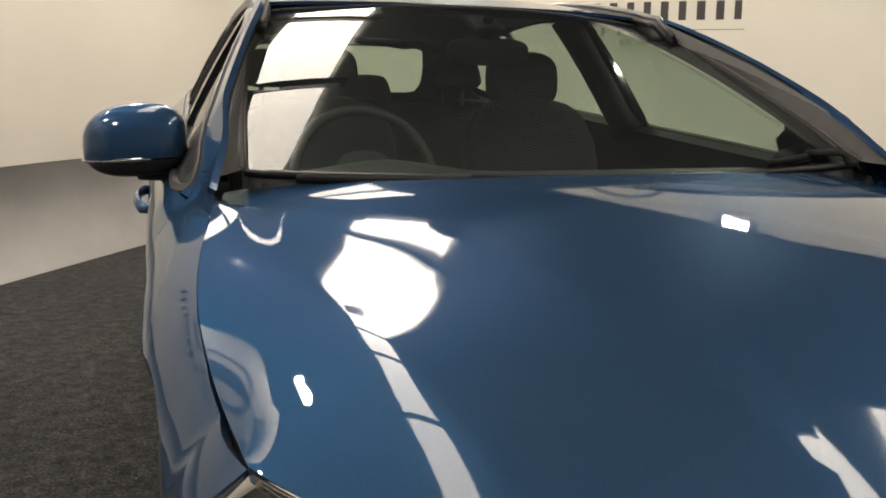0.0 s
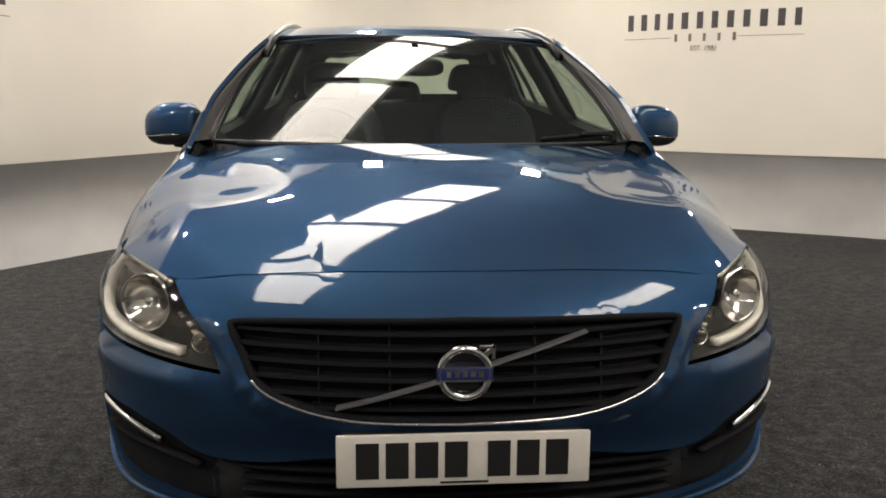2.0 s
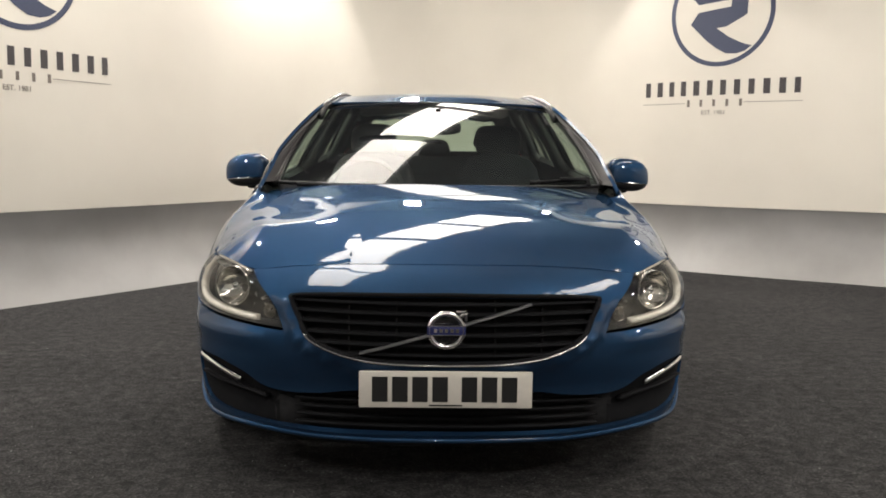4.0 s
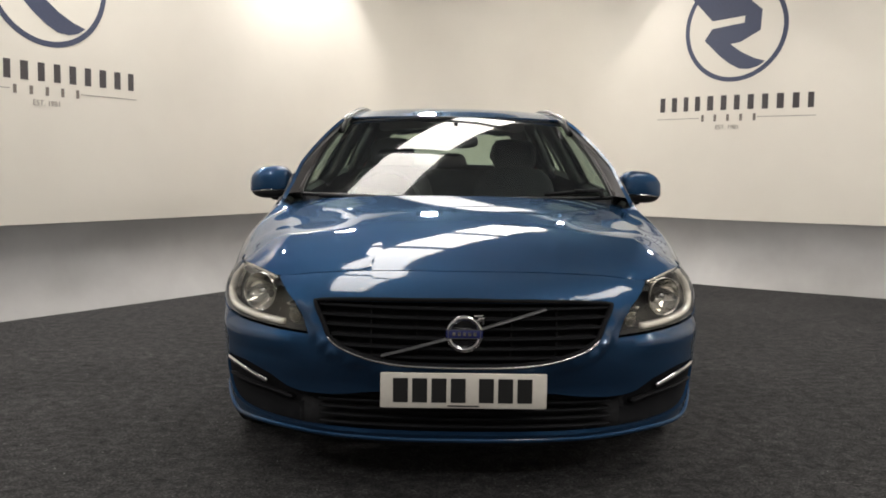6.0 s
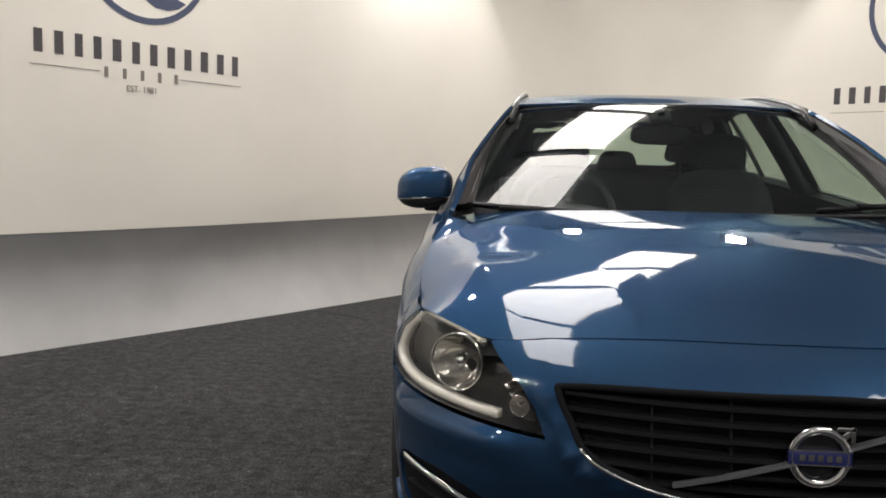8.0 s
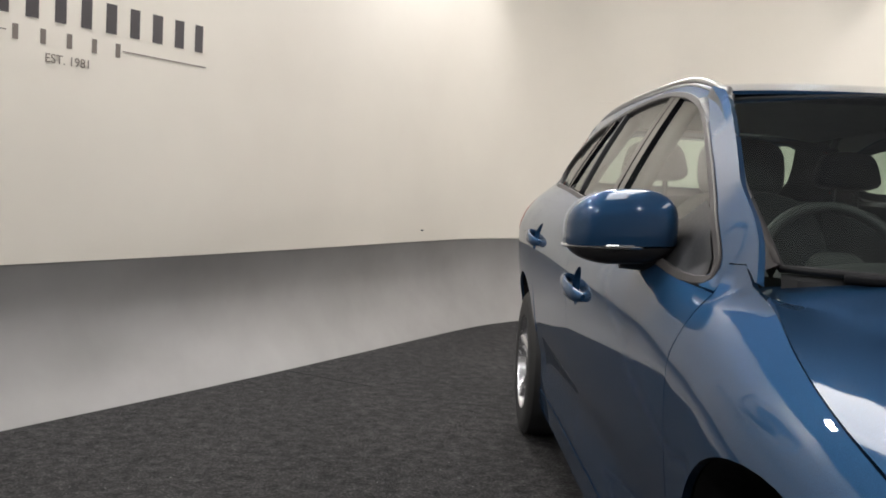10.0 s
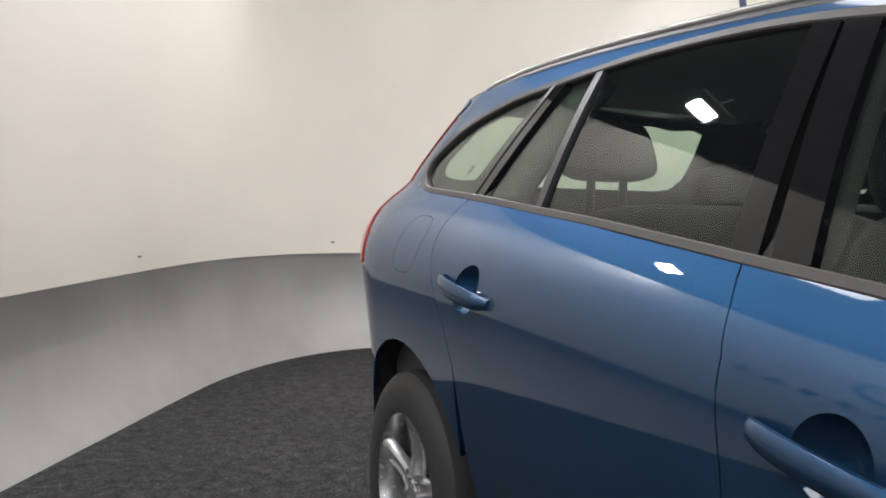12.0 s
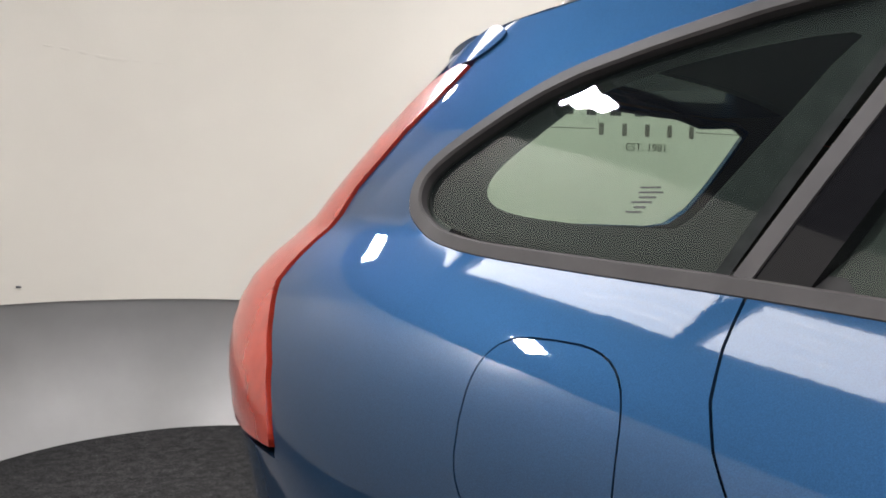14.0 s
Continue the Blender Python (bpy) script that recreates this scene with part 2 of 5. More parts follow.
def tube(path, ring, closed=False, normals=None, cap=True):
    """Sweeps a ring of (out, up) offsets along a path. normals: the way 'out' at each point."""
    path = np.array(path, float)
    n = len(path)
    vs, fs = [], []
    for i in range(n):
        a = path[i - 1] if (i or closed) else path[i]
        b = path[(i + 1) % n] if (i + 1 < n or closed) else path[i]
        t = b - a
        t /= np.linalg.norm(t) + 1e-12
        o = np.array(normals[i], float) if normals is not None else np.array((0, 0, 1.0))
        o = o - t * (o @ t)
        o /= np.linalg.norm(o) + 1e-12
        s = np.cross(t, o)
        for q, w in ring:
            vs.append(path[i] + o * q + s * w)
    k = len(ring)
    for i in range(n if closed else n - 1):
        for j in range(k):
            a, b = i * k + j, i * k + (j + 1) % k
            c, d = ((i + 1) % n) * k + (j + 1) % k, ((i + 1) % n) * k + j
            fs.append((a, b, c, d))
    if cap and not closed:
        fs.append(tuple(range(k - 1, -1, -1)))
        fs.append(tuple((n - 1) * k + j for j in range(k)))
    return vs, fs


def circle_ring(r, k=8, sx=1.0, sy=1.0):
    return [(r * sx * math.cos(2 * math.pi * i / k), r * sy * math.sin(2 * math.pi * i / k)) for i in range(k)]


def inside(poly, x, y):
    c = False
    n = len(poly)
    j = n - 1
    for i in range(n):
        xi, yi = poly[i]
        xj, yj = poly[j]
        if (yi > y) != (yj > y) and x < (xj - xi) * (y - yi) / (yj - yi) + xi:
            c = not c
        j = i
    return c


def resample(poly, step):
    out = []
    n = len(poly)
    for i in range(n):
        a, b = np.array(poly[i], float), np.array(poly[(i + 1) % n], float)
        k = max(1, int(round(np.linalg.norm(b - a) / step)))
        for j in range(k):
            out.append(a + (b - a) * j / k)
    return np.array(out)


def shrink(poly, d):
    """Moves an outline inwards by d."""
    p = np.array(poly, float)
    area = 0.5 * np.sum(p[:, 0] * np.roll(p[:, 1], -1) - np.roll(p[:, 0], -1) * p[:, 1])
    s = 1.0 if area > 0 else -1.0
    e = np.roll(p, -1, 0) - np.roll(p, 1, 0)
    nrm = np.stack([-e[:, 1], e[:, 0]], 1) * s
    nrm /= np.linalg.norm(nrm, axis=1)[:, None] + 1e-12
    return p + nrm * d


def sheet(name, outline, surf, mat, parent=None, label="", holes=(), step=0.03, gap=0.0, lip=0.014, flip=False, edge_step=None):
    """A panel of sheet: the flat outline, less its holes, laid on surf(u, v), with its rim turned in by lip."""
    from mathutils.geometry import delaunay_2d_cdt
    es = edge_step or step * 0.6
    rims = [resample(outline, es)] + [resample(h, es) for h in holes]
    if gap:
        rims = [shrink(rims[0], gap)] + [shrink(r, -gap) for r in rims[1:]]
    pts, edges = [], []
    for r in rims:
        k = len(pts)
        pts += [tuple(q) for q in r]
        edges += [(k + i, k + (i + 1) % len(r)) for i in range(len(r))]
    rimpts = np.array(pts)
    lo, hi = rimpts.min(0), rimpts.max(0)
    outer, inner = [tuple(q) for q in rims[0]], [[tuple(q) for q in r] for r in rims[1:]]
    for i, u in enumerate(np.arange(lo[0] + step / 2, hi[0], step)):
        for v in np.arange(lo[1] + step / 2, hi[1], step):
            if inside(outer, u, v) and not any(inside(h, u, v) for h in inner):
                if np.min((rimpts[:, 0] - u) ** 2 + (rimpts[:, 1] - v) ** 2) > (0.45 * step) ** 2:
                    pts.append((u, v))
    res = delaunay_2d_cdt([Vector(q) for q in pts], edges, [], 0, 1e-7)
    vs2, fs = res[0], res[2]
    keep = []
    for f in fs:
        cx = sum(vs2[i].x for i in f) / 3
        cy = sum(vs2[i].y for i in f) / 3
        if inside(outer, cx, cy) and not any(inside(h, cx, cy) for h in inner):
            keep.append(tuple(f) if not flip else tuple(f[::-1]))
    def at(u, v):
        return np.array(surf(u, v), float)
    def normal(u, v):
        e = 2e-3
        n = np.cross(at(u + e, v) - at(u - e, v), at(u, v + e) - at(u, v - e))
        n /= np.linalg.norm(n) + 1e-12
        return -n if flip else n
    verts = [at(v.x, v.y) for v in vs2]
    norms = [normal(v.x, v.y) for v in vs2]
    if lip:
        for r in rims:
            k = len(verts)
            n = len(r)
            for q in r:
                a, nn = at(*q), normal(*q)
                verts += [a, a - nn * lip]
            cen = r.mean(0)
            for i in range(n):
                a, b = k + 2 * i, k + 2 * ((i + 1) % n)
                t = verts[b] - verts[a]
                g = np.cross(t, verts[a + 1] - verts[a])
                s = np.cross(t, normal(*r[i]))
                keep.append((a, b, b + 1, a + 1) if g @ s > 0 else (a + 1, b + 1, b, a))
                # side normals point away from the panel
            for i in range(n):
                t = at(*r[(i + 1) % n]) - at(*r[i - 1])
                s = np.cross(t, normal(*r[i]))
                s /= np.linalg.norm(s) + 1e-12
                norms += [s, s]
    me = mesh_from(name, verts, keep, mat, True, norms)
    return hang(name, me, parent, label)


def mirror_x(ob, parent=None):
    """A mirror image of a part across the car's middle."""
    me = ob.data.copy()
    n = len(me.vertices)
    co = np.empty(n * 3)
    me.vertices.foreach_get("co", co)
    co = co.reshape(-1, 3)
    nr = np.empty(len(me.corner_normals) * 3)
    me.corner_normals.foreach_get("vector", nr)
    nr = nr.reshape(-1, 3)
    faces = [tuple(p.vertices) for p in me.polygons]
    starts = [(p.loop_start, p.loop_total) for p in me.polygons]
    midx = [p.material_index for p in me.polygons]
    out = bpy.data.meshes.new(me.name)
    out.from_pydata([(-a, b, c) for a, b, c in co], [], [f[::-1] for f in faces])
    for m in me.materials:
        out.materials.append(m)
    out.polygons.foreach_set("use_smooth", [True] * len(out.polygons))
    out.polygons.foreach_set("material_index", midx)
    out.update()
    cn = []
    for s, k in starts:
        cn += [(-nr[i][0], nr[i][1], nr[i][2]) for i in range(s + k - 1, s - 1, -1)]
    out.normals_split_custom_set(cn)
    bpy.data.meshes.remove(me)
    made = hang(ob.name.split(".")[0], out, parent if parent is not None else ob.parent)
    if "label" in ob.keys():
        made["label"] = ob["label"]
    return made


# ---- the car's surfaces: y runs from nose to tail with 0 at the front axle, x to the car's left ----
def lerp_at(t, xs, ys):
    return float(np.interp(t, xs, ys))


def smooth_at(t, xs, ys):
    """Cubic through the knots, flat past the ends' slopes."""
    xs, ys = np.asarray(xs, float), np.asarray(ys, float)
    if t <= xs[0]:
        return float(ys[0] + (t - xs[0]) * (ys[1] - ys[0]) / (xs[1] - xs[0]))
    if t >= xs[-1]:
        return float(ys[-1] + (t - xs[-1]) * (ys[-1] - ys[-2]) / (xs[-1] - xs[-2]))
    i = int(np.searchsorted(xs, t, side="right") - 1)
    def slope(k):
        if k == 0:
            return (ys[1] - ys[0]) / (xs[1] - xs[0])
        if k == len(xs) - 1:
            return (ys[-1] - ys[-2]) / (xs[-1] - xs[-2])
        h0, h1 = xs[k] - xs[k - 1], xs[k + 1] - xs[k]
        return ((ys[k] - ys[k - 1]) / h0 * h1 + (ys[k + 1] - ys[k]) / h1 * h0) / (h0 + h1)
    h = xs[i + 1] - xs[i]
    s = (t - xs[i]) / h
    m0, m1 = slope(i) * h, slope(i + 1) * h
    return float((2 * s ** 3 - 3 * s ** 2 + 1) * ys[i] + (s ** 3 - 2 * s ** 2 + s) * m0 + (3 * s ** 2 - 2 * s ** 3) * ys[i + 1] + (s ** 3 - s ** 2) * m1)


FRONT, REAR = -0.30, 2.95
NOSE, TAIL = -1.50, 4.10


def belt(y):
    return smooth_at(y, (0.4, 1.0, 1.62, 2.2, 2.68, 3.2), (0.895, 0.952, 1.012, 1.062, 1.098, 1.145))


def widest(y):
    return smooth_at(y, (-0.4, -0.3, -0.12, 0.06, 0.35, 1.0, 2.0, 2.8, 3.0), (0.893, 0.896, 0.914, 0.927, 0.922, 0.925, 0.925, 0.928, 0.925))


def shoulder(y):
    return smooth_at(y, (-0.4, -0.1, 0.3, 1.5, 3.0), (0.56, 0.655, 0.742, 0.815, 0.872))


def crown(y):
    """How fast the side falls in above its shoulder; the wing meets the bonnet's edge."""
    if y > 0.60:
        return 2.75
    q = max(y, FRONT)
    yy = min(q, 0.40) - 0.055 * min(1.0, max(0.0, (-0.20 - q) / 0.10))
    k = (widest(yy) - hood_edge_x(yy) + 0.0005) / (hood_edge_z(yy) - shoulder(yy)) ** 2
    f = min(1.0, max(0.0, (q - 0.40) / 0.20))
    return k + (2.75 - k) * f * f * (3 - 2 * f)


def half_width(y, z):
    """The body side's distance from the middle plane."""
    b = belt(y)
    zz = min(z, b)
    dz = zz - shoulder(y)
    tuck = min(-dz, 0.15)
    x = widest(y) - (crown(y) * dz * dz if dz > 0 else 0.40 * tuck * tuck + 0.12 * (-dz - tuck))
    if z > b:
        k = z - b
        x -= 0.015 * min(1.0, k / 0.02) + 0.46 * k + 0.3 * k * k
    # a shallow hollow in the doors above the sill
    if 0.3 < y < 2.5:
        x -= 0.018 * math.exp(-((z - 0.43) / 0.085) ** 2) * min(1, (y - 0.3) / 0.25) * min(1, (2.5 - y) / 0.25)
    return x


def side(s, z):
    """One skin from the middle of the nose (s = NOSE) along the car's right side to the middle of the tail."""
    if s < FRONT:
        a = half_width(FRONT, z)
        b = smooth_at(z, (0.18, 0.215, 0.25, 0.30, 0.36, 0.41, 0.46, 0.50, 0.53, 0.56, 0.65, 0.69, 0.73, 0.80), (0.605, 0.630, 0.620, 0.602, 0.607, 0.632, 0.655, 0.665, 0.662, 0.655, 0.630, 0.581, 0.50, 0.33))
        n = smooth_at(z, (0.18, 0.36, 0.50, 0.7), (2.4, 2.55, 2.15, 2.0))
        w = min(1.0, abs(s - NOSE) / (FRONT - NOSE))
        xn = math.sin(w * math.pi / 2)
        yy = (max(0.0, 1 - xn ** n)) ** (1 / n)
        return np.array((-a * xn * (1 if s >= NOSE else -1), FRONT - b * yy, z))
    if s > REAR:
        a = half_width(REAR, z)
        b = smooth_at(z, (0.2, 0.35, 0.62, 0.87, 0.98, 1.06, 1.13, 1.25, 1.41), (0.66, 0.74, 0.76, 0.735, 0.738, 0.732, 0.688, 0.597, 0.48))
        n = smooth_at(z, (0.2, 0.87, 1.1, 1.4), (2.3, 2.25, 3.2, 2.8))
        w = (s - REAR) / (TAIL - REAR)
        yn = min(1.0, math.sin(min(w, 1.0) * math.pi / 2))
        xx = (max(0.0, 1 - yn ** n)) ** (1 / n)
        return np.array((-a * xx, REAR + b * yn, z))
    return np.array((-half_width(s, z), s, z))


def glass_side(s, z):
    """The panes: one smooth lean, with no step at the belt."""
    zz = max(z, belt(min(max(s, 0.4), 3.2)) + 0.024)
    p = side(s, zz)
    return np.array((p[0] + 0.010 - 0.47 * (zz - z), p[1], z))


def hood_edge_x(y):
    return smooth_at(y, (-0.373, -0.21, -0.05, 0.1, 0.25, 0.42), (0.825, 0.838, 0.843, 0.83, 0.802, 0.775))


def hood_edge_z(y):
    return smooth_at(y, (-0.80, -0.69, -0.37, -0.21, -0.05, 0.1, 0.25, 0.42), (0.56, 0.617, 0.712, 0.762, 0.812, 0.858, 0.905, 0.95))


def seam_z(s):
    """Height of the bonnet's front joint along the nose skin."""
    return smooth_at(s, (-1.5, -1.227, -1.027, -0.872, -0.76, -0.62, -0.50), (0.729, 0.725, 0.712, 0.696, 0.708, 0.719, 0.722))


def hood_rear_y(x):
    return smooth_at(abs(x), (0.0, 0.4, 0.71, 0.78), (0.225, 0.285, 0.435, 0.46))


def hood_z(x, y):
    """The bonnet: a raised middle, a crease, a shallow valley beside it and a roll down to the wing."""
    x = abs(x)
    zc = smooth_at(y, (-0.95, -0.80, -0.70, -0.60, -0.50, -0.40, -0.30, -0.20, -0.10, 0.05, 0.22, 0.45),
                   (0.66, 0.7358, 0.7793, 0.8136, 0.8406, 0.8627, 0.881, 0.8965, 0.911, 0.9319, 0.954, 0.98))
    xc = smooth_at(y, (-0.85, -0.64, -0.48, -0.3, -0.15, 0.0, 0.11, 0.26), (0.285, 0.331, 0.366, 0.396, 0.436, 0.505, 0.60, 0.71))
    xi = min(x, xc)
    inner = zc - (0.0814 - 0.0248 * y) * xi ** 2 - 0.0735 * xi ** 4
    if x <= xc:
        return inner
    xs = max(xc + 0.03, smooth_at(y, (-0.85, -0.72, -0.61, -0.51, -0.39, -0.29, -0.16, 0.05, 0.2, 0.4), (0.52, 0.592, 0.647, 0.68, 0.70, 0.722, 0.739, 0.762, 0.768, 0.77)))
    xe = max(xs + 0.03, hood_edge_x(max(y, -0.373)))
    fall = smooth_at(y, (-0.85, -0.65, -0.45, -0.2, 0.1), (-0.234, -0.245, -0.137, -0.218, -0.242))
    hollow = smooth_at(y, (-0.85, -0.65, -0.45, -0.2, 0.1), (-0.381, 0.482, 0.265, 0.326, 0.376))
    def valley(q):
        return inner + fall * (q - xc) + hollow * (q - xc) ** 2
    x0 = xs - 0.058
    r = max(0.0, (x - x0) / (xe - x0))
    return valley(x) + (hood_edge_z(y) - valley(xe)) * r ** 1.76


def hood_skin(u, v):
    """u: -1 to 1 across, v: 0 at the nose to 1 at the windscreen."""
    w = abs(u)
    s = NOSE + 1.0 * w
    zt = seam_z(s)
    f = side(s, zt)
    xf, yf = -f[0], f[1]
    yr = hood_rear_y(w * 0.775)
    y = yf + (yr - yf) * v
    x = w * hood_edge_x(max(y, -0.373)) + (xf - w * hood_edge_x(max(yf, -0.373))) * (max(0.0, 1 - v) ** 2 * (1 - w ** 8) + max(0.0, 1 - v) ** 9 * w ** 8)
    z = hood_z(x, y) + (zt - hood_z(xf, yf)) * max(0.0, 1 - v) ** 4
    return np.array((x if u >= 0 else -x, y, z))


def screen_skin(u, v):
    """The windscreen: u -1 to 1 across, v 0 to 1 upwards."""
    lo = np.array((0.725 * u, 0.285 + 0.135 * u * u, 0.948 + 0.010 * u * u))
    hi = np.array((0.612 * u, 1.185 + 0.085 * u * u, 1.370 - 0.03 * u * u))
    p = lo + (hi - lo) * v
    bow = 4 * v * (1 - v)
    return p + np.array((0.012 * u, -0.0144 * (1 - 0.35 * u * u), 0.0256 * (1 - 0.35 * u * u))) * bow


def roof_edge_z(y):
    return smooth_at(y, (1.2, 1.6, 2.1, 2.7, 3.1, 3.35), (1.352, 1.420, 1.445, 1.438, 1.415, 1.388))


def roof_skin(u, v):
    y = (1.19 + 0.085 * u * u) * (1 - v) + 3.37 * v
    e = roof_edge_z(y)
    xe = half_width(min(y, REAR), e)
    if y > REAR:
        # follows the body side round the rear corner
        xe *= (1 - min(0.93, (y - REAR) / 0.48) ** 2.8) ** (1 / 2.8)
    zc = smooth_at(y, (1.19, 1.5, 1.9, 2.5, 3.1, 3.4), (1.374, 1.436, 1.466, 1.469, 1.446, 1.418))
    return np.array((xe * u, y, e + (zc - e) * (1 - abs(u) ** 2.6)))


# ---- the stand: carpet, partition walls with a coved skirting, and the hall round them ----
EDGE = [(-7.4, -4.5), (-5.4, -1.3), (-4.2, 0.57), (-3.37, 1.86), (-2.54, 3.13), (-2.03, 3.95), (-1.55, 4.76), (-1.2, 5.35), (-0.88, 5.84), (-0.5, 6.24), (-0.08, 6.51), (0.4, 6.62),
        (0.95, 6.50), (1.7, 5.86), (2.57, 5.04), (3.25, 4.56), (3.95, 4.12), (5.2, 3.1), (6.4, 1.4), (7.2, -1.2), (7.4, -4.5)]
WALL_TOP = 3.2
plan = spline(EDGE, 6)
plan_n = []
for i in range(len(plan)):
    d = plan[min(i + 1, len(plan) - 1)] - plan[max(i - 1, 0)]
    d /= np.linalg.norm(d)
    plan_n.append(np.array((-d[1], d[0])))
plan_n = np.array(plan_n)


def band_height(px, py):
    """The hand-cut sheet stands a little higher towards the corner."""
    return 0.655 + 0.035 * math.exp(-((px + 0.6) / 1.6) ** 2)


def build_room():
    bm = bmesh.new()
    bmesh.ops.create_grid(bm, x_segments=24, y_segments=24, size=14)
    floor = part("floor", bm, CARPET, None, "black needle-felt exhibition carpet with pale flecks", smooth=False)
    tagged(floor, category="floor", kind="structure")
    # skirting cove
    rows = 9
    vs, fs = [], []
    for i, (p, n) in enumerate(zip(plan, plan_n)):
        h = band_height(*p)
        for j in range(rows):
            f = j / (rows - 1)
            q = p + n * lerp_at(f, (0, 0.125, 0.25, 0.375, 0.5, 0.625, 0.75, 0.875, 1), (0, 0.055, 0.100, 0.132, 0.156, 0.171, 0.177, 0.174, 0.162))
            vs.append((q[0], q[1], 0.002 + h * f))
    k = rows
    for i in range(len(plan) - 1):
        for j in range(k - 1):
            fs.append((i * k + j, (i + 1) * k + j, (i + 1) * k + j + 1, i * k + j + 1))
    ob = hang("baseboard", mesh_from("baseboard", vs, fs, BAND))
    tagged(ob, "curved grey semi-gloss skirting sheet meeting the carpet", "skirting", kind="structure")
    # partition wall, with a back and a top
    vs, fs = [], []
    for p, n in zip(plan, plan_n):
        a, b = p + n * 0.152, p + n * 0.25
        z0 = band_height(*p) - 0.001
        vs += [(a[0], a[1], z0), (a[0], a[1], WALL_TOP), (b[0], b[1], WALL_TOP), (b[0], b[1], 0)]
    for i in range(len(plan) - 1):
        for j in range(3):
            fs.append((i * 4 + j, (i + 1) * 4 + j, (i + 1) * 4 + j + 1, i * 4 + j + 1))
    me = mesh_from("wall", vs, fs, WALLP)
    me.set_sharp_from_angle(angle=radians(40))
    tagged(hang("wall", me), "tall curved cream painted partition wall", "wall", kind="structure")
    # open joint in the carpet
    bm = bmesh.new()
    box(bm, -0.34, 0.34, -0.004, 0.004, 0.001, 0.0035, m=Matrix.Translation((-1.91, 3.67, 0)) @ Matrix.Rotation(math.atan2(-0.34, 0.58), 4, "Z"))
    tagged(part("trim", bm, DARK, None, "thin open joint in the black carpet", smooth=False), category="trim", kind="structure")
    # a filled joint that shows as a faint ridge in the paint
    vs, fs = [], []
    for i in range(25):
        f = i / 24
        px, py, z = 0.09 + 0.70 * f, 0.0, 1.925 + 0.006 * math.sin(9 * f)
        j = int(np.argmin(np.abs(plan[:, 0] + plan_n[:, 0] * 0.152 - px)))
        q = plan[j] + plan_n[j] * 0.152
        d = plan[min(j + 1, len(plan) - 1)] - plan[j]
        d = d / np.linalg.norm(d)
        q = q + d * ((px - q[0]) / d[0])
        w = 0.009 * math.sin(math.pi * f) ** 0.5 + 0.001
        for off, dz in ((0.0, -w), (0.003, 0.0), (0.0, w)):
            e = q - plan_n[j] * off
            vs.append((e[0], e[1], z + dz))
    for i in range(24):
        for j in range(2):
            fs.append((i * 3 + j, i * 3 + 3 + j, i * 3 + 4 + j, i * 3 + 1 + j))
    tagged(hang("trim", mesh_from("trim", vs, fs, WALLP)), "faint filled joint in the cream wall", "trim", kind="structure")
    # the hall's walls: unseen, added pale and close to brighten the car's nose
    bm = bmesh.new()
    for x0, x1, y0, y1 in ((-15, 15, 19.8, 20), (-15, 15, -10.2, -10), (-15.2, -15, -10, 20), (15, 15.2, -10, 20)):
        box(bm, x0, x1, y0, y1, 0, HALL_TOP + 0.2)
    tagged(part("bounce_wall", bm, PALE, None, "pale painted hall walls round the stand", smooth=False), category="wall", kind="structure")


build_room()

# ---- the car ----
car = tagged(new("car"), "metallic blue estate car with silver roof rails, parked on black carpet", "car")


def flip_s(poly):
    return [(2 * NOSE - a, b) for a, b in poly[::-1]]


def circ(cy, cz, r, a0, a1, n=18):
    return [(cy + r * math.cos(radians(a0 + (a1 - a0) * i / n)), cz + r * math.sin(radians(a0 + (a1 - a0) * i / n))) for i in range(n + 1)]


ARCH_F, ARCH_R, ARCH = 0.0, 2.768, 0.388
WHEEL_Z = 0.318

HEAD = [(-0.50, 0.718), (-0.62, 0.715), (-0.76, 0.704), (-0.872, 0.692), (-0.933, 0.661), (-0.981, 0.625), (-1.012, 0.585), (-1.036, 0.53),
        (-0.966, 0.533), (-0.833, 0.540), (-0.70, 0.548), (-0.56, 0.560), (-0.46, 0.580), (-0.42, 0.615), (-0.44, 0.67)]
GRILLE_L = [(-1.5, 0.437), (-1.369, 0.440), (-1.297, 0.446), (-1.224, 0.461), (-1.146, 0.492), (-1.109, 0.523), (-1.089, 0.567), (-1.062, 0.622), (-1.075, 0.636), (-1.223, 0.646), (-1.5, 0.652)]
GRILLE_L = [tuple(p) for p in spline(GRILLE_L, 3)]
GRILLE = GRILLE_L + flip_s(GRILLE_L)[1:-1]
ZONE_TOP = [(-0.525, 0.380), (-0.58, 0.402), (-0.68, 0.405), (-0.76, 0.400), (-0.87, 0.374), (-0.946, 0.338), (-1.03, 0.325), (-1.14, 0.328), (-1.27, 0.343), (-1.5, 0.342)]
ZONE_FOOT = [(-1.5, 0.212), (-1.31, 0.211), (-1.15, 0.211), (-1.06, 0.217), (-0.958, 0.224), (-0.833, 0.231), (-0.692, 0.240), (-0.59, 0.258), (-0.53, 0.295), (-0.512, 0.340)]
ZONE_L = [tuple(p) for p in spline(ZONE_FOOT + ZONE_TOP, 4)]
ZONE = ZONE_L + flip_s(ZONE_L)[1:-1]
FOG = [q for q in ZONE_L if q[0] > -0.99]
LOWER_L = [(-0.99, 0.222), (-0.99, 0.331)]
LOWER_L = [q for q in ZONE_L[:ZONE_L.index(FOG[0])]] + LOWER_L + [q for q in ZONE_L[ZONE_L.index(FOG[-1]) + 1:]]
LOWER = LOWER_L + flip_s(LOWER_L)[1:-1]


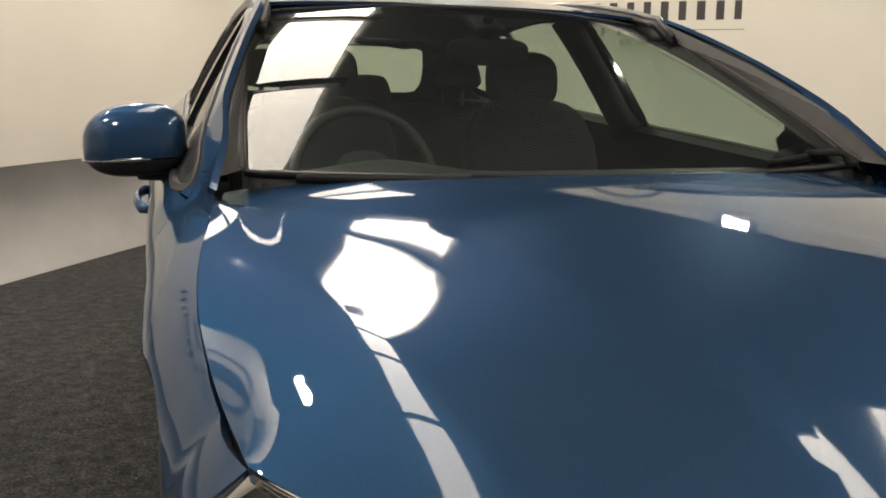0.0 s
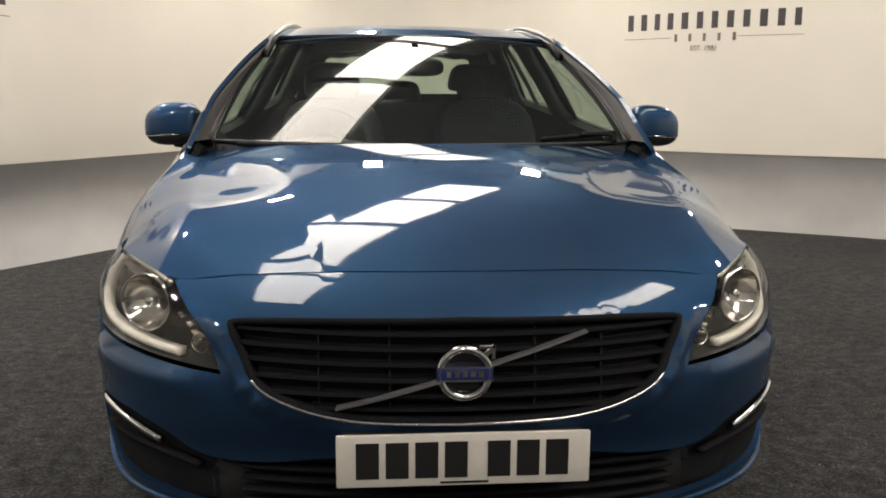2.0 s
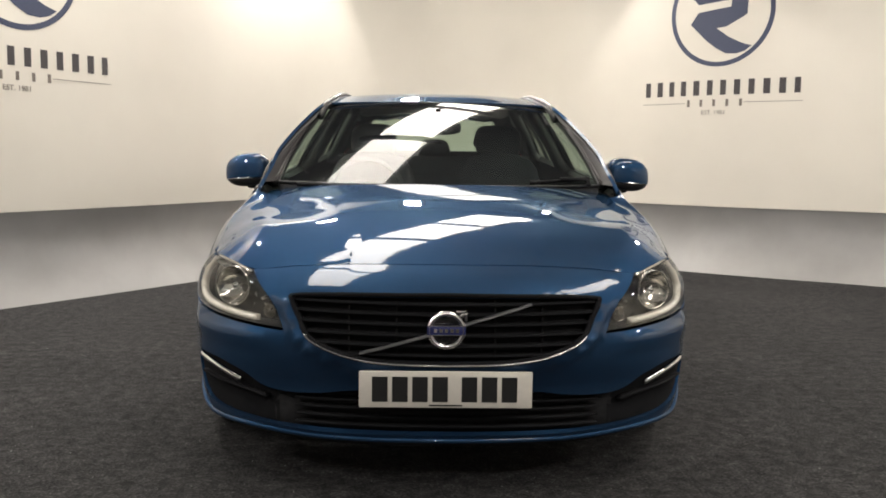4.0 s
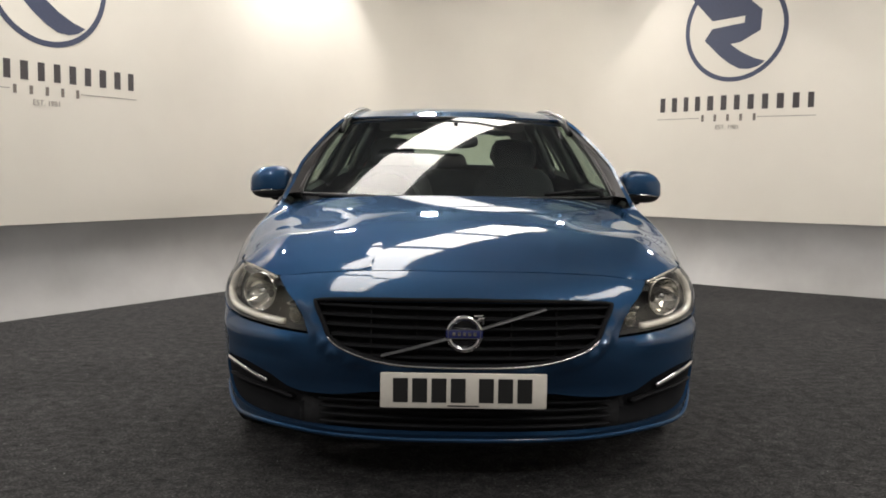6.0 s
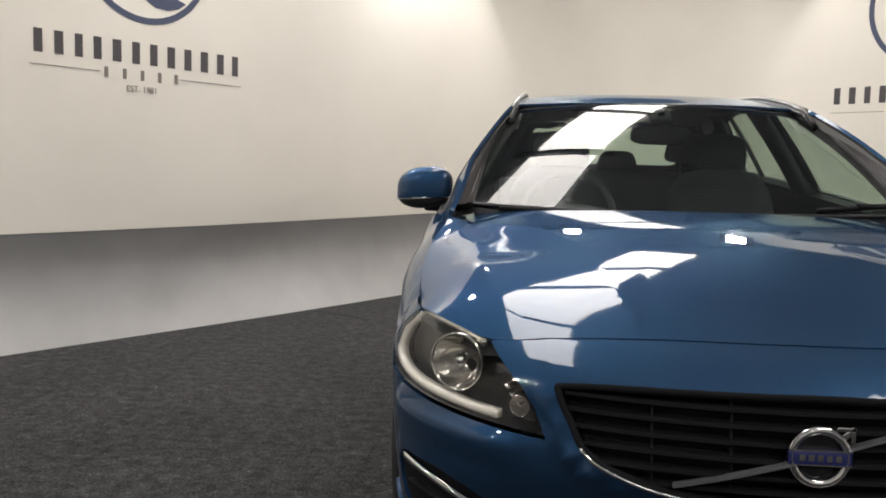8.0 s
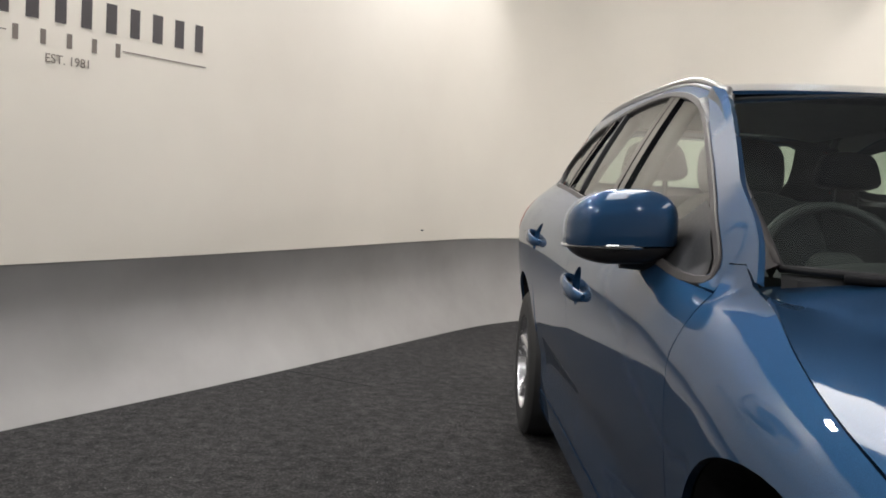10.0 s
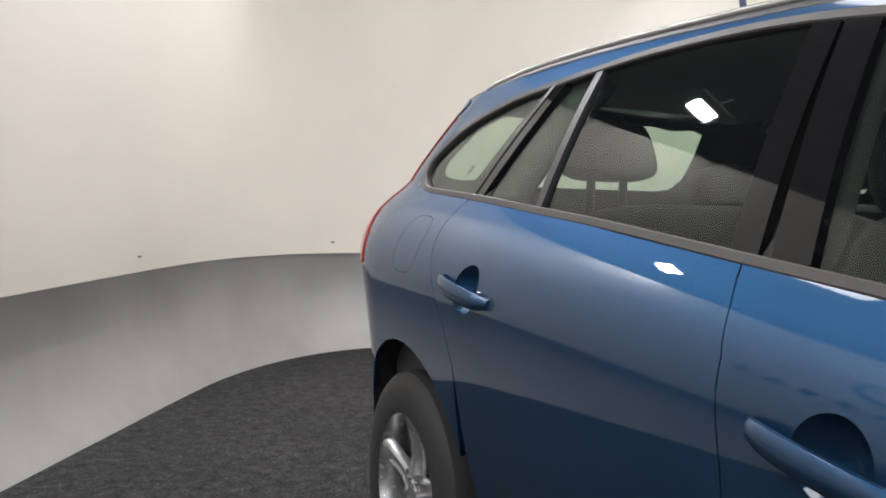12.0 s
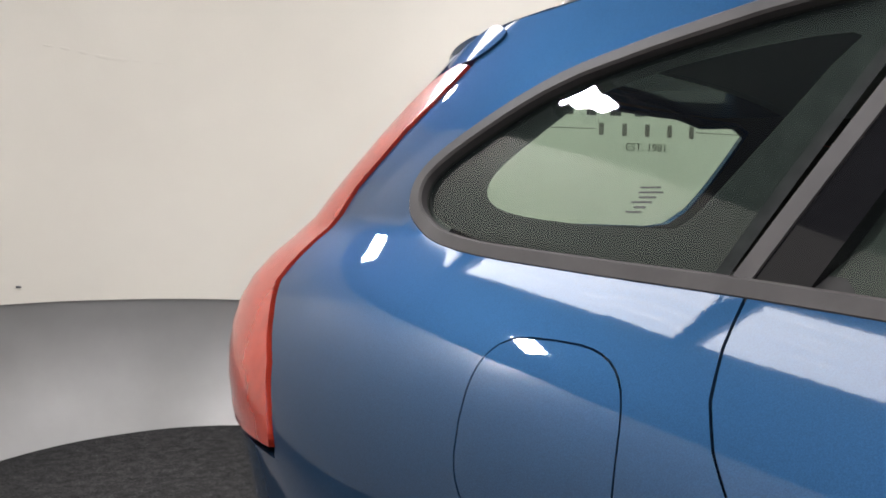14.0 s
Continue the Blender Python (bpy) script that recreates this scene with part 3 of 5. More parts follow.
def build_front():
    top = [(a, seam_z(a) - 0.0018) for a in np.linspace(-1.5, -0.878, 9)]
    half = top + [(-0.938, 0.655), (-0.987, 0.620), (-1.018, 0.582), (-1.042, 0.523), (-0.966, 0.526), (-0.833, 0.533), (-0.70, 0.541), (-0.56, 0.553), (-0.45, 0.573),
                  (-0.36, 0.520), (-0.352, 0.49), (-0.385, 0.42), (-0.398, 0.335), (-0.392, 0.28), (-0.45, 0.250), (-0.53, 0.228), (-0.61, 0.208), (-0.69, 0.204), (-0.88, 0.205), (-1.06, 0.197), (-1.21, 0.193), (-1.5, 0.192)]
    full = half + flip_s(half)[1:-1]
    ring = np.array(GRILLE)
    def bumper_skin(a, b):
        """The nose with a rounded flange round the sides and foot of the grille."""
        p = side(a, b)
        near = math.sqrt(np.min((ring[:, 0] - a) ** 2 + (ring[:, 1] - b) ** 2))
        swell = 0.013 * math.exp(-((near - 0.024) / 0.019) ** 2) * min(1.0, max(0.0, (0.655 - b) / 0.08))
        # a rounded ridge below each headlight
        off = abs(a - NOSE)
        ridge = 0.015 * math.exp(-((b - 0.492) / 0.030) ** 2) * min(1.0, max(0.0, (off - 0.46) / 0.12)) * min(1.0, max(0.0, (1.10 - off) / 0.15))
        return p + np.array((p[0] * 0.5, -0.85, 0.0)) * (swell + ridge)
    bumper = sheet("front_bumper", full, bumper_skin, PAINT, car, holes=[GRILLE, ZONE], step=0.028, lip=0.02, flip=True)
    # rolled lower edge
    edge = [(-0.40, 0.270), (-0.45, 0.248), (-0.53, 0.226), (-0.61, 0.207), (-0.69, 0.203), (-0.88, 0.204), (-1.06, 0.196), (-1.21, 0.192), (-1.5, 0.191)]
    edge = edge + flip_s(edge)[1:]
    pts = [side(a, b) for a, b in spline(edge, 5)]
    nr = [np.array((p[0] * 0.6, p[1] + 0.3, 0)) for p in pts]
    vs, fs = tube(pts, circle_ring(0.009, 8), normals=nr)
    hang("bumper_lip", mesh_from("bumper_lip", vs, fs, PAINT), bumper)
    # dark strip set back under the lip stands in for the shade there
    low = [np.array((p[0] * 0.95, p[1] + 0.07, p[2] - 0.005)) for p in pts]
    vs, fs = tube(low, [(0.02, -0.03), (0.02, 0.03), (-0.03, 0.03), (-0.03, -0.03)], normals=[n for n in nr])
    hang("valance", mesh_from("valance", vs, fs, DARK), bumper, "black lower valance")
    # openings' back walls
    def deep(d, s=1.0):
        def skin(a, b):
            p = side(a, b)
            return np.array((p[0] * (1 - 0.05 * d), p[1] + d, p[2]))
        return skin
    grille = sheet("grille", [(a, b) for a, b in shrink(GRILLE, -0.012)], deep(0.05), DARK, car, "black slatted radiator grille", step=0.05, lip=0, flip=True)
    for k in range(6):
        z0 = 0.466 + k * 0.031
        ss = [a for a in np.arange(NOSE - 0.44, NOSE + 0.441, 0.02) if inside(GRILLE, a, z0)]
        if len(ss) < 3:
            continue
        pts = [side(a, z0) + np.array((0, 0.014, 0)) for a in ss]
        nr = [np.array((-0.12 * (1 if p[0] < 0 else -1) * abs(p[0]), -1, 0.2)) for p in pts]
        vs, fs = tube(pts, [(0.008, -0.004), (0.008, 0.003), (-0.028, 0.009), (-0.028, -0.010)], normals=nr)
        me = mesh_from("slat", vs, fs, MATTE)
        me.set_sharp_from_angle(angle=radians(30))
        hang("slat", me, grille)
    for sgn in (-1, 1):
        for a in (0.13, 0.26):
            pts = [side(NOSE + sgn * a, b) + np.array((0, 0.03, 0)) for b in np.linspace(0.44, 0.645, 8)]
            vs, fs = tube(pts, [(0.006, -0.002), (0.006, 0.002), (-0.02, 0.002), (-0.02, -0.002)], normals=[(0, -1, 0)] * 8)
            hang("grille_bar", mesh_from("grille_bar", vs, fs, DARK), grille)
    rim = shrink(GRILLE, 0.002)
    pts = [side(a, b) for a, b in rim]
    nr = [np.array((p[0] * 0.3, -1, 0)) for p in pts]
    # frame: gloss black all round, a bright bead along the lower half
    vs, fs = tube(pts, [(0.004, -0.006), (0.004, 0.006), (-0.03, 0.006), (-0.03, -0.006)], closed=True, normals=nr)
    hang("grille_frame", mesh_from("grille_frame", vs, fs, MATTE), grille)
    bead = [(a, b) for a, b in GRILLE_L if b < 0.535]
    bead = flip_s(bead)[:-1] + bead
    pts = [side(a, b - 0.002) + np.array((0, -0.0075, 0)) for a, b in bead]
    vs, fs = tube(pts, circle_ring(0.0040, 8), normals=[np.array((p[0] * 0.3, -1, 0)) for p in pts])
    hang("chrome_bead", mesh_from("chrome_bead", vs, fs, CHROME), grille, "chrome bead")
    # badge with its diagonal bar
    lo, hi = Vector((-0.262, -0.930, 0.470)), Vector((0.260, -0.935, 0.622))
    n = 14
    pts = []
    for i in range(n + 1):
        q = lo.lerp(hi, i / n)
        w = abs(q.x)
        s = NOSE + 1.2 * math.asin(min(1, w / 0.875)) / (math.pi / 2)
        pts.append(np.array((q.x, side(s, q.z)[1] - 0.004, q.z)))
    vs, fs = tube(pts, [(0.005, -0.0025), (0.005, 0.0025), (-0.012, 0.004), (-0.012, -0.004)], normals=[(0, -1, 0)] * (n + 1))
    me = mesh_from("diagonal_bar", vs, fs, BARMETAL)
    me.set_sharp_from_angle(angle=radians(30))
    hang("diagonal_bar", me, grille, "brushed silver diagonal bar")
    cy, cz = -0.962, 0.548
    ring = [np.array((0.051 * math.cos(a), cy, cz + 0.051 * math.sin(a))) for a in np.linspace(0, 2 * math.pi, 48, endpoint=False)]
    vs, fs = tube(ring, circle_ring(0.0085, 8), closed=True, normals=[(0, -1, 0)] * 48)
    badge = hang("badge", mesh_from("badge", vs, fs, CHROME), grille, "round chrome badge with a blue bar")
    bm = bmesh.new()
    box(bm, -0.058, 0.058, cy - 0.008, cy + 0.006, cz - 0.015, cz + 0.015, 0.003)
    part("badge_bar", bm, BADGE_BLUE, badge)
    for z0 in (cz + 0.0125, cz - 0.0155):
        bm = bmesh.new()
        box(bm, -0.058, 0.058, cy - 0.0085, cy - 0.006, z0, z0 + 0.003)
        part("badge_edge", bm, CHROME, badge)
    for i in range(5):
        bm = bmesh.new()
        box(bm, -0.038 + i * 0.0165, -0.038 + i * 0.0165 + 0.010, cy - 0.0095, cy - 0.007, cz - 0.006, cz + 0.006)
        part("badge_letter", bm, CHROME, badge)
    bm = bmesh.new()
    box(bm, 0.028, 0.062, cy - 0.007, cy + 0.004, cz + 0.052, cz + 0.060, 0.001)
    box(bm, 0.054, 0.062, cy - 0.007, cy + 0.004, cz + 0.030, cz + 0.060, 0.001)
    box(bm, -0.02, 0.02, -0.006, 0.004, -0.006, 0.006, 0.001, m=Matrix.Translation((0.046, cy, cz + 0.044)) @ Matrix.Rotation(radians(-45), 4, "Y"))
    part("badge_arrow", bm, CHROME, badge)
    bm = bmesh.new()
    bmesh.ops.create_cone(bm, cap_ends=True, segments=40, radius1=0.047, radius2=0.047, depth=0.01, matrix=Matrix.Translation((0, cy + 0.012, cz)) @ Matrix.Rotation(radians(90), 4, "X"))
    part("badge_back", bm, GLOSS, badge)
    # lower grille and side recesses
    def recess(a, b):
        """The black lower zone: shallow at the sides, deep behind the middle."""
        return deep(0.022 + 0.038 * min(1.0, max(0.0, (0.66 - abs(a - NOSE)) / 0.22)))(a, b)
    lower = sheet("lower_grille", [(a, b) for a, b in shrink(LOWER, -0.012)], recess, DARK, car, "black lower grille mesh", step=0.05, lip=0, flip=True)
    for k in range(5):
        z0 = 0.232 + k * 0.024
        ss = [a for a in np.arange(NOSE - 0.46, NOSE + 0.461, 0.03) if inside(LOWER, a, z0)]
        pts = [side(a, z0) + np.array((0, 0.025, 0)) for a in ss]
        vs, fs = tube(pts, [(0.006, -0.003), (0.006, 0.003), (-0.02, 0.004), (-0.02, -0.004)], normals=[(0, -1, 0)] * len(pts))
        hang("slat", mesh_from("slat", vs, fs, MATTE), lower)
    for mir in (False, True):
        f = flip_s(FOG) if mir else FOG
        rec = sheet("fog_recess", [tuple(q) for q in shrink(f, -0.01)], recess, MATTE, car, "black recess beside the lower grille", step=0.04, lip=0, flip=True)
        line = [(-0.575, 0.392), (-0.64, 0.388), (-0.71, 0.380), (-0.78, 0.366), (-0.85, 0.349)]
        line = spline(flip_s(line) if mir else line, 5)
        pts = [side(a, b - 0.004) + np.array((0, 0.004, 0)) for a, b in line]
        sg = 1 if mir else -1
        vs, fs = tube(pts, circle_ring(0.0085, 8, 1.0, 1.1), normals=[(sg * 0.5, -1, 0)] * len(pts))
        hang("chrome_blade", mesh_from("chrome_blade", vs, fs, CHROME), rec, "chrome daytime-light blade")
        for zz in (0.330,):
            line = [(-0.60, zz + 0.006), (-0.716, zz - 0.002), (-0.81, zz - 0.008), (-0.90, zz - 0.018), (-0.96, zz - 0.03)]
            line = spline(flip_s(line) if mir else line, 4)
            pts = [side(a, b) + np.array((0, 0.012, 0)) for a, b in line]
            vs, fs = tube(pts, [(0.012, -0.004), (0.012, 0.004), (-0.015, 0.004), (-0.015, -0.004)], normals=[(sg * 0.5, -1, 0)] * len(pts))
            hang("slat", mesh_from("slat", vs, fs, MATTE), rec)
    # number plate, its characters as bars
    bm = bmesh.new()
    box(bm, -0.262, 0.262, -0.976, -0.964, 0.312, 0.424, 0.004)
    plate = part("number_plate", bm, WHITE, car, "white number plate with black bars")
    x = -0.222
    for i in range(7):
        bm = bmesh.new()
        box(bm, x, x + 0.047, -0.9775, -0.9755, 0.331, 0.408)
        part("plate_bar", bm, INK, plate, smooth=False)
        x += 0.0605 + (0.028 if i == 3 else 0)
    bm = bmesh.new()
    box(bm, -0.05, 0.05, -0.9773, -0.9755, 0.318, 0.3225)
    part("plate_line", bm, INK, plate, smooth=False)
    bm = bmesh.new()
    box(bm, -0.25, 0.25, -0.962, -0.895, 0.318, 0.418, 0.004)
    part("plate_holder", bm, BLACK, plate)


def build_hood():
    def skin(a, b):
        return hood_skin(a / 0.83, b)
    poly = [(-0.83, 0.0), (0.83, 0.0), (0.83, 1.0), (-0.83, 1.0)]
    hood = sheet("hood", poly, skin, PAINT, car, "bonnet with two shaped creases", step=0.017, edge_step=0.015, lip=0.02)
    def under(a, b):
        return hood_skin(a / 0.83 * 0.99, b) - np.array((0, 0, 0.03))
    sheet("hood_liner", shrink(poly, -0.01), under, DARK, hood, step=0.1, lip=0)


def build_headlight(mir):
    f = flip_s(HEAD) if mir else HEAD
    sg = 1 if mir else -1
    def deep(d):
        def skin(a, b):
            p = side(a, b)
            return p + np.array((-p[0] / 0.9 * d * 0.6, d, 0))
        return skin
    lamp = sheet("headlight", f, deep(0.075), LAMPBOX, car, "halogen headlight with clear lens and pale light-guide rim", step=0.04, lip=0, flip=True)
    rim = resample(f, 0.02)
    vs = [deep(d)(a, b) for a, b in rim for d in (0.075, 0.004)]
    n = len(rim)
    fs = [(2 * i, 2 * i + 1, 2 * ((i + 1) % n) + 1, 2 * ((i + 1) % n)) for i in range(n)]
    hang("lamp_rim", mesh_from("lamp_rim", vs, fs, BLACK), lamp)
    sheet("lens", [tuple(q) for q in shrink(f, 0.003)], deep(0.0), CLEAR, lamp, "clear lens", step=0.03, lip=0.006, flip=True).visible_shadow = False
    # pale rim along the outer and lower edge
    line = [(-0.515, 0.707), (-0.462, 0.67), (-0.440, 0.620), (-0.476, 0.590), (-0.565, 0.571), (-0.70, 0.559), (-0.82, 0.551), (-0.92, 0.546)]
    line = spline(flip_s(line) if mir else line, 6)
    pts = [deep(0.022)(a, b) for a, b in line]
    vs, fs = tube(pts, [(0.003, -0.0075), (0.004, 0.0), (0.003, 0.0075), (-0.02, 0.010), (-0.02, -0.010)], normals=[(sg * 0.6, -0.8, 0)] * len(pts))
    hang("light_guide", mesh_from("light_guide", vs, fs, DRL), lamp, "pale light-guide rim")
    line = [(-0.53, 0.712), (-0.63, 0.708), (-0.76, 0.698), (-0.86, 0.682)]
    line = spline(flip_s(line) if mir else line, 6)
    pts = [deep(0.02)(a, b) for a, b in line]
    vs, fs = tube(pts, [(0.006, -0.010), (0.006, 0.010), (-0.02, 0.011), (-0.02, -0.011)], normals=[(sg * 0.6, -0.8, 0)] * len(pts))
    hang("lamp_trim", mesh_from("lamp_trim", vs, fs, REFLECT), lamp)
    # reflector bowl with its bulb cap
    for (a, b), r, dp in (((-0.785, 0.634), 0.064, 0.05), ((-0.975, 0.572), 0.022, 0.03)):
        a = 2 * NOSE - a if mir else a
        c = Vector(deep(0.03)(a, b))
        ax = Vector((sg * 0.42, -0.9, 0.02)).normalized()
        rows = []
        prof = [(1.04, 0.006), (1.04, -0.006), (1.0, -0.006), (0.96, 0.0), (0.8, 0.35), (0.5, 0.75), (0.2, 0.95), (0.01, 1.0)]
        u = ax.orthogonal().normalized()
        w = ax.cross(u)
        vs, fs = [], []
        k = 28
        for q, dd in prof:
            for j in range(k):
                t = 2 * math.pi * j / k
                p = c + (u * math.cos(t) + w * math.sin(t)) * r * q - ax * (dd if dd < 0.02 else dd * dp)
                vs.append(p)
        for i in range(len(prof) - 1):
            for j in range(k):
                fs.append((i * k + j, i * k + (j + 1) % k, (i + 1) * k + (j + 1) % k, (i + 1) * k + j))
        hang("reflector", mesh_from("reflector", vs, fs, REFLECT), lamp, "silver reflector bowl")
        bm = bmesh.new()
        bmesh.ops.create_uvsphere(bm, u_segments=14, v_segments=8, radius=r * 0.24, matrix=Matrix.Translation(c - ax * dp * 0.35))
        part("bulb_cap", bm, CHROME, lamp)
    # ribbed indicator block
    for k in range(3):
        a, b = -0.955 - 0.014 * k, 0.614 - 0.016 * k
        a = 2 * NOSE - a if mir else a
        c = deep(0.045)(a, b)
        bm = bmesh.new()
        box(bm, -0.026, 0.026, -0.01, 0.01, -0.0045, 0.0045, 0.002, m=Matrix.Translation(Vector(c)) @ Matrix.Rotation(radians(-sg * 30), 4, "Z") @ Matrix.Rotation(radians(sg * 14), 4, "Y"))
        part("indicator_rib", bm, REFLECT, lamp)


FENDER = ([(-0.50, 0.7195), (-0.44, 0.722), (-0.373, 0.7255)] + [(y, hood_edge_z(y) - 0.002) for y in np.linspace(-0.30, 0.34, 12)]
          + [(0.40, 0.958), (0.452, 0.955), (0.452, 0.925), (0.432, 0.903), (0.417, 0.832), (0.413, 0.754), (0.418, 0.62), (0.438, 0.45), (0.447, 0.30), (0.375, 0.30)]
          + circ(ARCH_F, 0.335, ARCH, -5, 153, 26) + [(-0.36, 0.524), (-0.44, 0.578), (-0.413, 0.615), (-0.433, 0.672)])
FDOOR = [(0.436, 0.903), (0.421, 0.832), (0.417, 0.754), (0.422, 0.62), (0.442, 0.45), (0.451, 0.295), (1.508, 0.295), (1.515, 0.5), (1.535, 0.75), (1.558, 0.893), (1.589, 0.962), (1.621, 1.012),
         (1.23, 0.977), (0.8, 0.934), (0.49, 0.908)]
RDOOR = ([(1.512, 0.295), (1.519, 0.5), (1.539, 0.75), (1.562, 0.893), (1.593, 0.962), (1.626, 1.012), (1.9, 1.036), (2.19, 1.062), (2.45, 1.080), (2.670, 1.095), (2.665, 1.06), (2.655, 1.025), (2.638, 0.995), (2.612, 0.963), (2.573, 0.925), (2.53, 0.88), (2.464, 0.802), (2.42, 0.72)]
         + circ(ARCH_R, 0.335, ARCH + 0.03, 158, 186, 5) + [(2.345, 0.295)])
DLO = [(0.52, 0.918), (0.8, 0.942), (1.23, 0.985), (1.62, 1.019), (2.02, 1.054), (2.35, 1.078), (2.66, 1.100), (2.85, 1.110), (3.02, 1.122), (3.115, 1.143), (3.163, 1.175), (3.168, 1.212),
       (3.11, 1.256), (3.01, 1.304), (2.89, 1.337), (2.79, 1.358), (2.7, 1.373), (2.5, 1.392), (2.25, 1.412), (2.0, 1.418), (1.8, 1.412), (1.6, 1.391), (1.45, 1.366), (1.26, 1.322), (1.06, 1.254), (0.88, 1.180), (0.745, 1.118), (0.62, 1.053), (0.53, 0.993), (0.485, 0.945)]
TAIL_FRONT = [(3.13, 0.900), (3.155, 0.94), (3.19, 0.982), (3.255, 1.03), (3.315, 1.066), (3.345, 1.115), (3.36, 1.19), (3.325, 1.265), (3.245, 1.355)]


def pillar_edge(n=12):
    """The body side's edge along the windscreen, from its foot to the roof."""
    pts = spline([(0.335, 0.935), (0.40, 0.995), (0.516, 1.072), (0.777, 1.210), (1.063, 1.330), (1.27, 1.388)], 3)
    return [tuple(p) for p in pts]


QUARTER = ([(2.674, 1.095), (2.669, 1.06), (2.659, 1.025), (2.642, 0.995), (2.616, 0.963), (2.577, 0.925), (2.534, 0.88), (2.468, 0.802), (2.424, 0.72)]
           + circ(ARCH_R, 0.335, ARCH, 153, 28, 24)
           + [(3.14, 0.60), (3.16, 0.75), (3.13, 0.86)] + TAIL_FRONT
           + [(3.26, 1.396), (3.2, 1.411)] + [(y, roof_edge_z(y)) for y in np.linspace(3.1, 1.35, 14)] + pillar_edge()[::-1]
           + [(0.342, 0.936), (0.402, 0.961), (0.455, 0.958), (0.447, 0.925), (0.4405, 0.908), (0.488, 0.9115), (0.515, 0.917)] + DLO[::-1][:len(DLO) - 6])


def build_side(mir):
    made = []
    def add(*a, **k):
        ob = sheet(*a, **k)
        if mir:
            m2 = mirror_x(ob)
            bpy.data.objects.remove(ob)
            ob = m2
        return ob
    def addm(name, vs, fs, mat, parent, label=""):
        if mir:
            vs = [(-v[0], v[1], v[2]) for v in vs]
            fs = [f[::-1] for f in fs]
        me = mesh_from(name, vs, fs, mat)
        me.set_sharp_from_angle(angle=radians(42))
        return hang(name, me, parent, label)
    add("fender", FENDER, side, PAINT, car, step=0.03, gap=-0.0006, flip=True)
    CUPS = [(1.358, 0.812), (2.366, 0.898)]
    def cup_rim(cy, cz, r=1.0, k=28):
        return [(cy + 0.060 * r * math.cos(2 * math.pi * j / k), cz + 0.055 * r * math.sin(2 * math.pi * j / k)) for j in range(k)]
    fd = add("front_door", FDOOR, side, PAINT, car, step=0.03, gap=-0.0006, flip=True, holes=[cup_rim(*CUPS[0])])
    rd = add("rear_door", RDOOR, side, PAINT, car, step=0.03, gap=-0.0006, flip=True, holes=[cup_rim(*CUPS[1])])
    flap = []
    for i in range(40):
        a = 2 * math.pi * i / 40
        c, d = math.cos(a), math.sin(a)
        b = 0.976 + 0.074 * abs(d) ** 0.62 * (1 if d > 0 else -1)
        flap.append((2.79 + 0.082 * abs(c) ** 0.62 * (1 if c > 0 else -1) + (b - 0.976) * 0.32, b))
    q = add("body_side", QUARTER, side, PAINT, car, "quarter panel, roof side and windscreen pillar", step=0.03, gap=-0.0006, holes=[flap], flip=True)
    add("fuel_flap", [tuple(p) for p in shrink(flap, 0.0022)], side, PAINT, q, "rounded fuel flap" if not mir else "", step=0.03, flip=True)
    sill = [(0.35, 0.285), (2.40, 0.285), (2.40, 0.20), (0.35, 0.20)]
    add("sill", sill, side, PAINT, car, step=0.06, flip=True)
    # dark inner shell behind the joints
    def inner(a, b):
        p = side(a, b)
        return p + np.array((0.06, 0, 0))
    shell = [(0.39, 0.22), (2.41, 0.22), (2.42, 0.55), (2.5, 0.74), (2.776, 0.80), (3.0, 0.74), (3.1, 0.6), (3.3, 0.6), (3.45, 0.9), (3.4, 1.06), (3.0, 1.09), (2.2, 1.03), (1.0, 0.91), (0.5, 0.88), (0.3, 0.86), (-0.1, 0.77), (-0.4, 0.68), (-0.35, 0.6), (-0.25, 0.68), (0, 0.73), (0.25, 0.68), (0.38, 0.55)]
    add("inner_shell", shell, inner, DARK, q, step=0.12, lip=0, flip=True)
    # wheel arch liners and lips
    for cy in (ARCH_F, ARCH_R):
        vs, fs = [], []
        for i in range(25):
            a = radians(-15 + 210 * i / 24)
            y, z = cy + (ARCH + 0.004) * math.cos(a), 0.335 + (ARCH + 0.004) * math.sin(a)
            x = -half_width(max(y, FRONT), z) + 0.02 + 0.5 * max(0, FRONT - y)
            vs += [(x, y, z), (-0.55, y, z)]
        fs = [(2 * i, 2 * i + 1, 2 * i + 3, 2 * i + 2) for i in range(24)]
        addm("arch_liner", vs, fs, DARK, q)
    # trim round the side windows
    rim = spline(DLO, 4, closed=True)
    pts = [side(a, b) for a, b in rim]
    nr = [np.array((-1, 0, 0.45))] * len(pts)
    ring = [(0.002, -0.010), (0.005, -0.007), (0.005, 0.007), (0.002, 0.010), (-0.012, 0.010), (-0.012, -0.010)]
    vs, fs = tube(pts, ring, closed=True, normals=nr)
    addm("window_trim", vs, fs, TRIM, q, "satin grey window trim")
    # panes
    def cut(poly, a0, a1, b0, b1):
        """Keeps what lies between two leaning lines, given at heights 1.0 and 1.4."""
        out = []
        fine = resample(poly, 0.012)
        for s, z in fine:
            f = (z - 1.0) / 0.4
            lo, hi = a0 + (a1 - a0) * f, b0 + (b1 - b0) * f
            out.append((min(max(s, lo), hi), z))
        keep = []
        for p in out:
            if not keep or (abs(p[0] - keep[-1][0]) + abs(p[1] - keep[-1][1])) > 1e-3:
                keep.append(p)
        return keep
    base = [tuple(p) for p in shrink(spline(DLO, 3, closed=True), 0.006)]
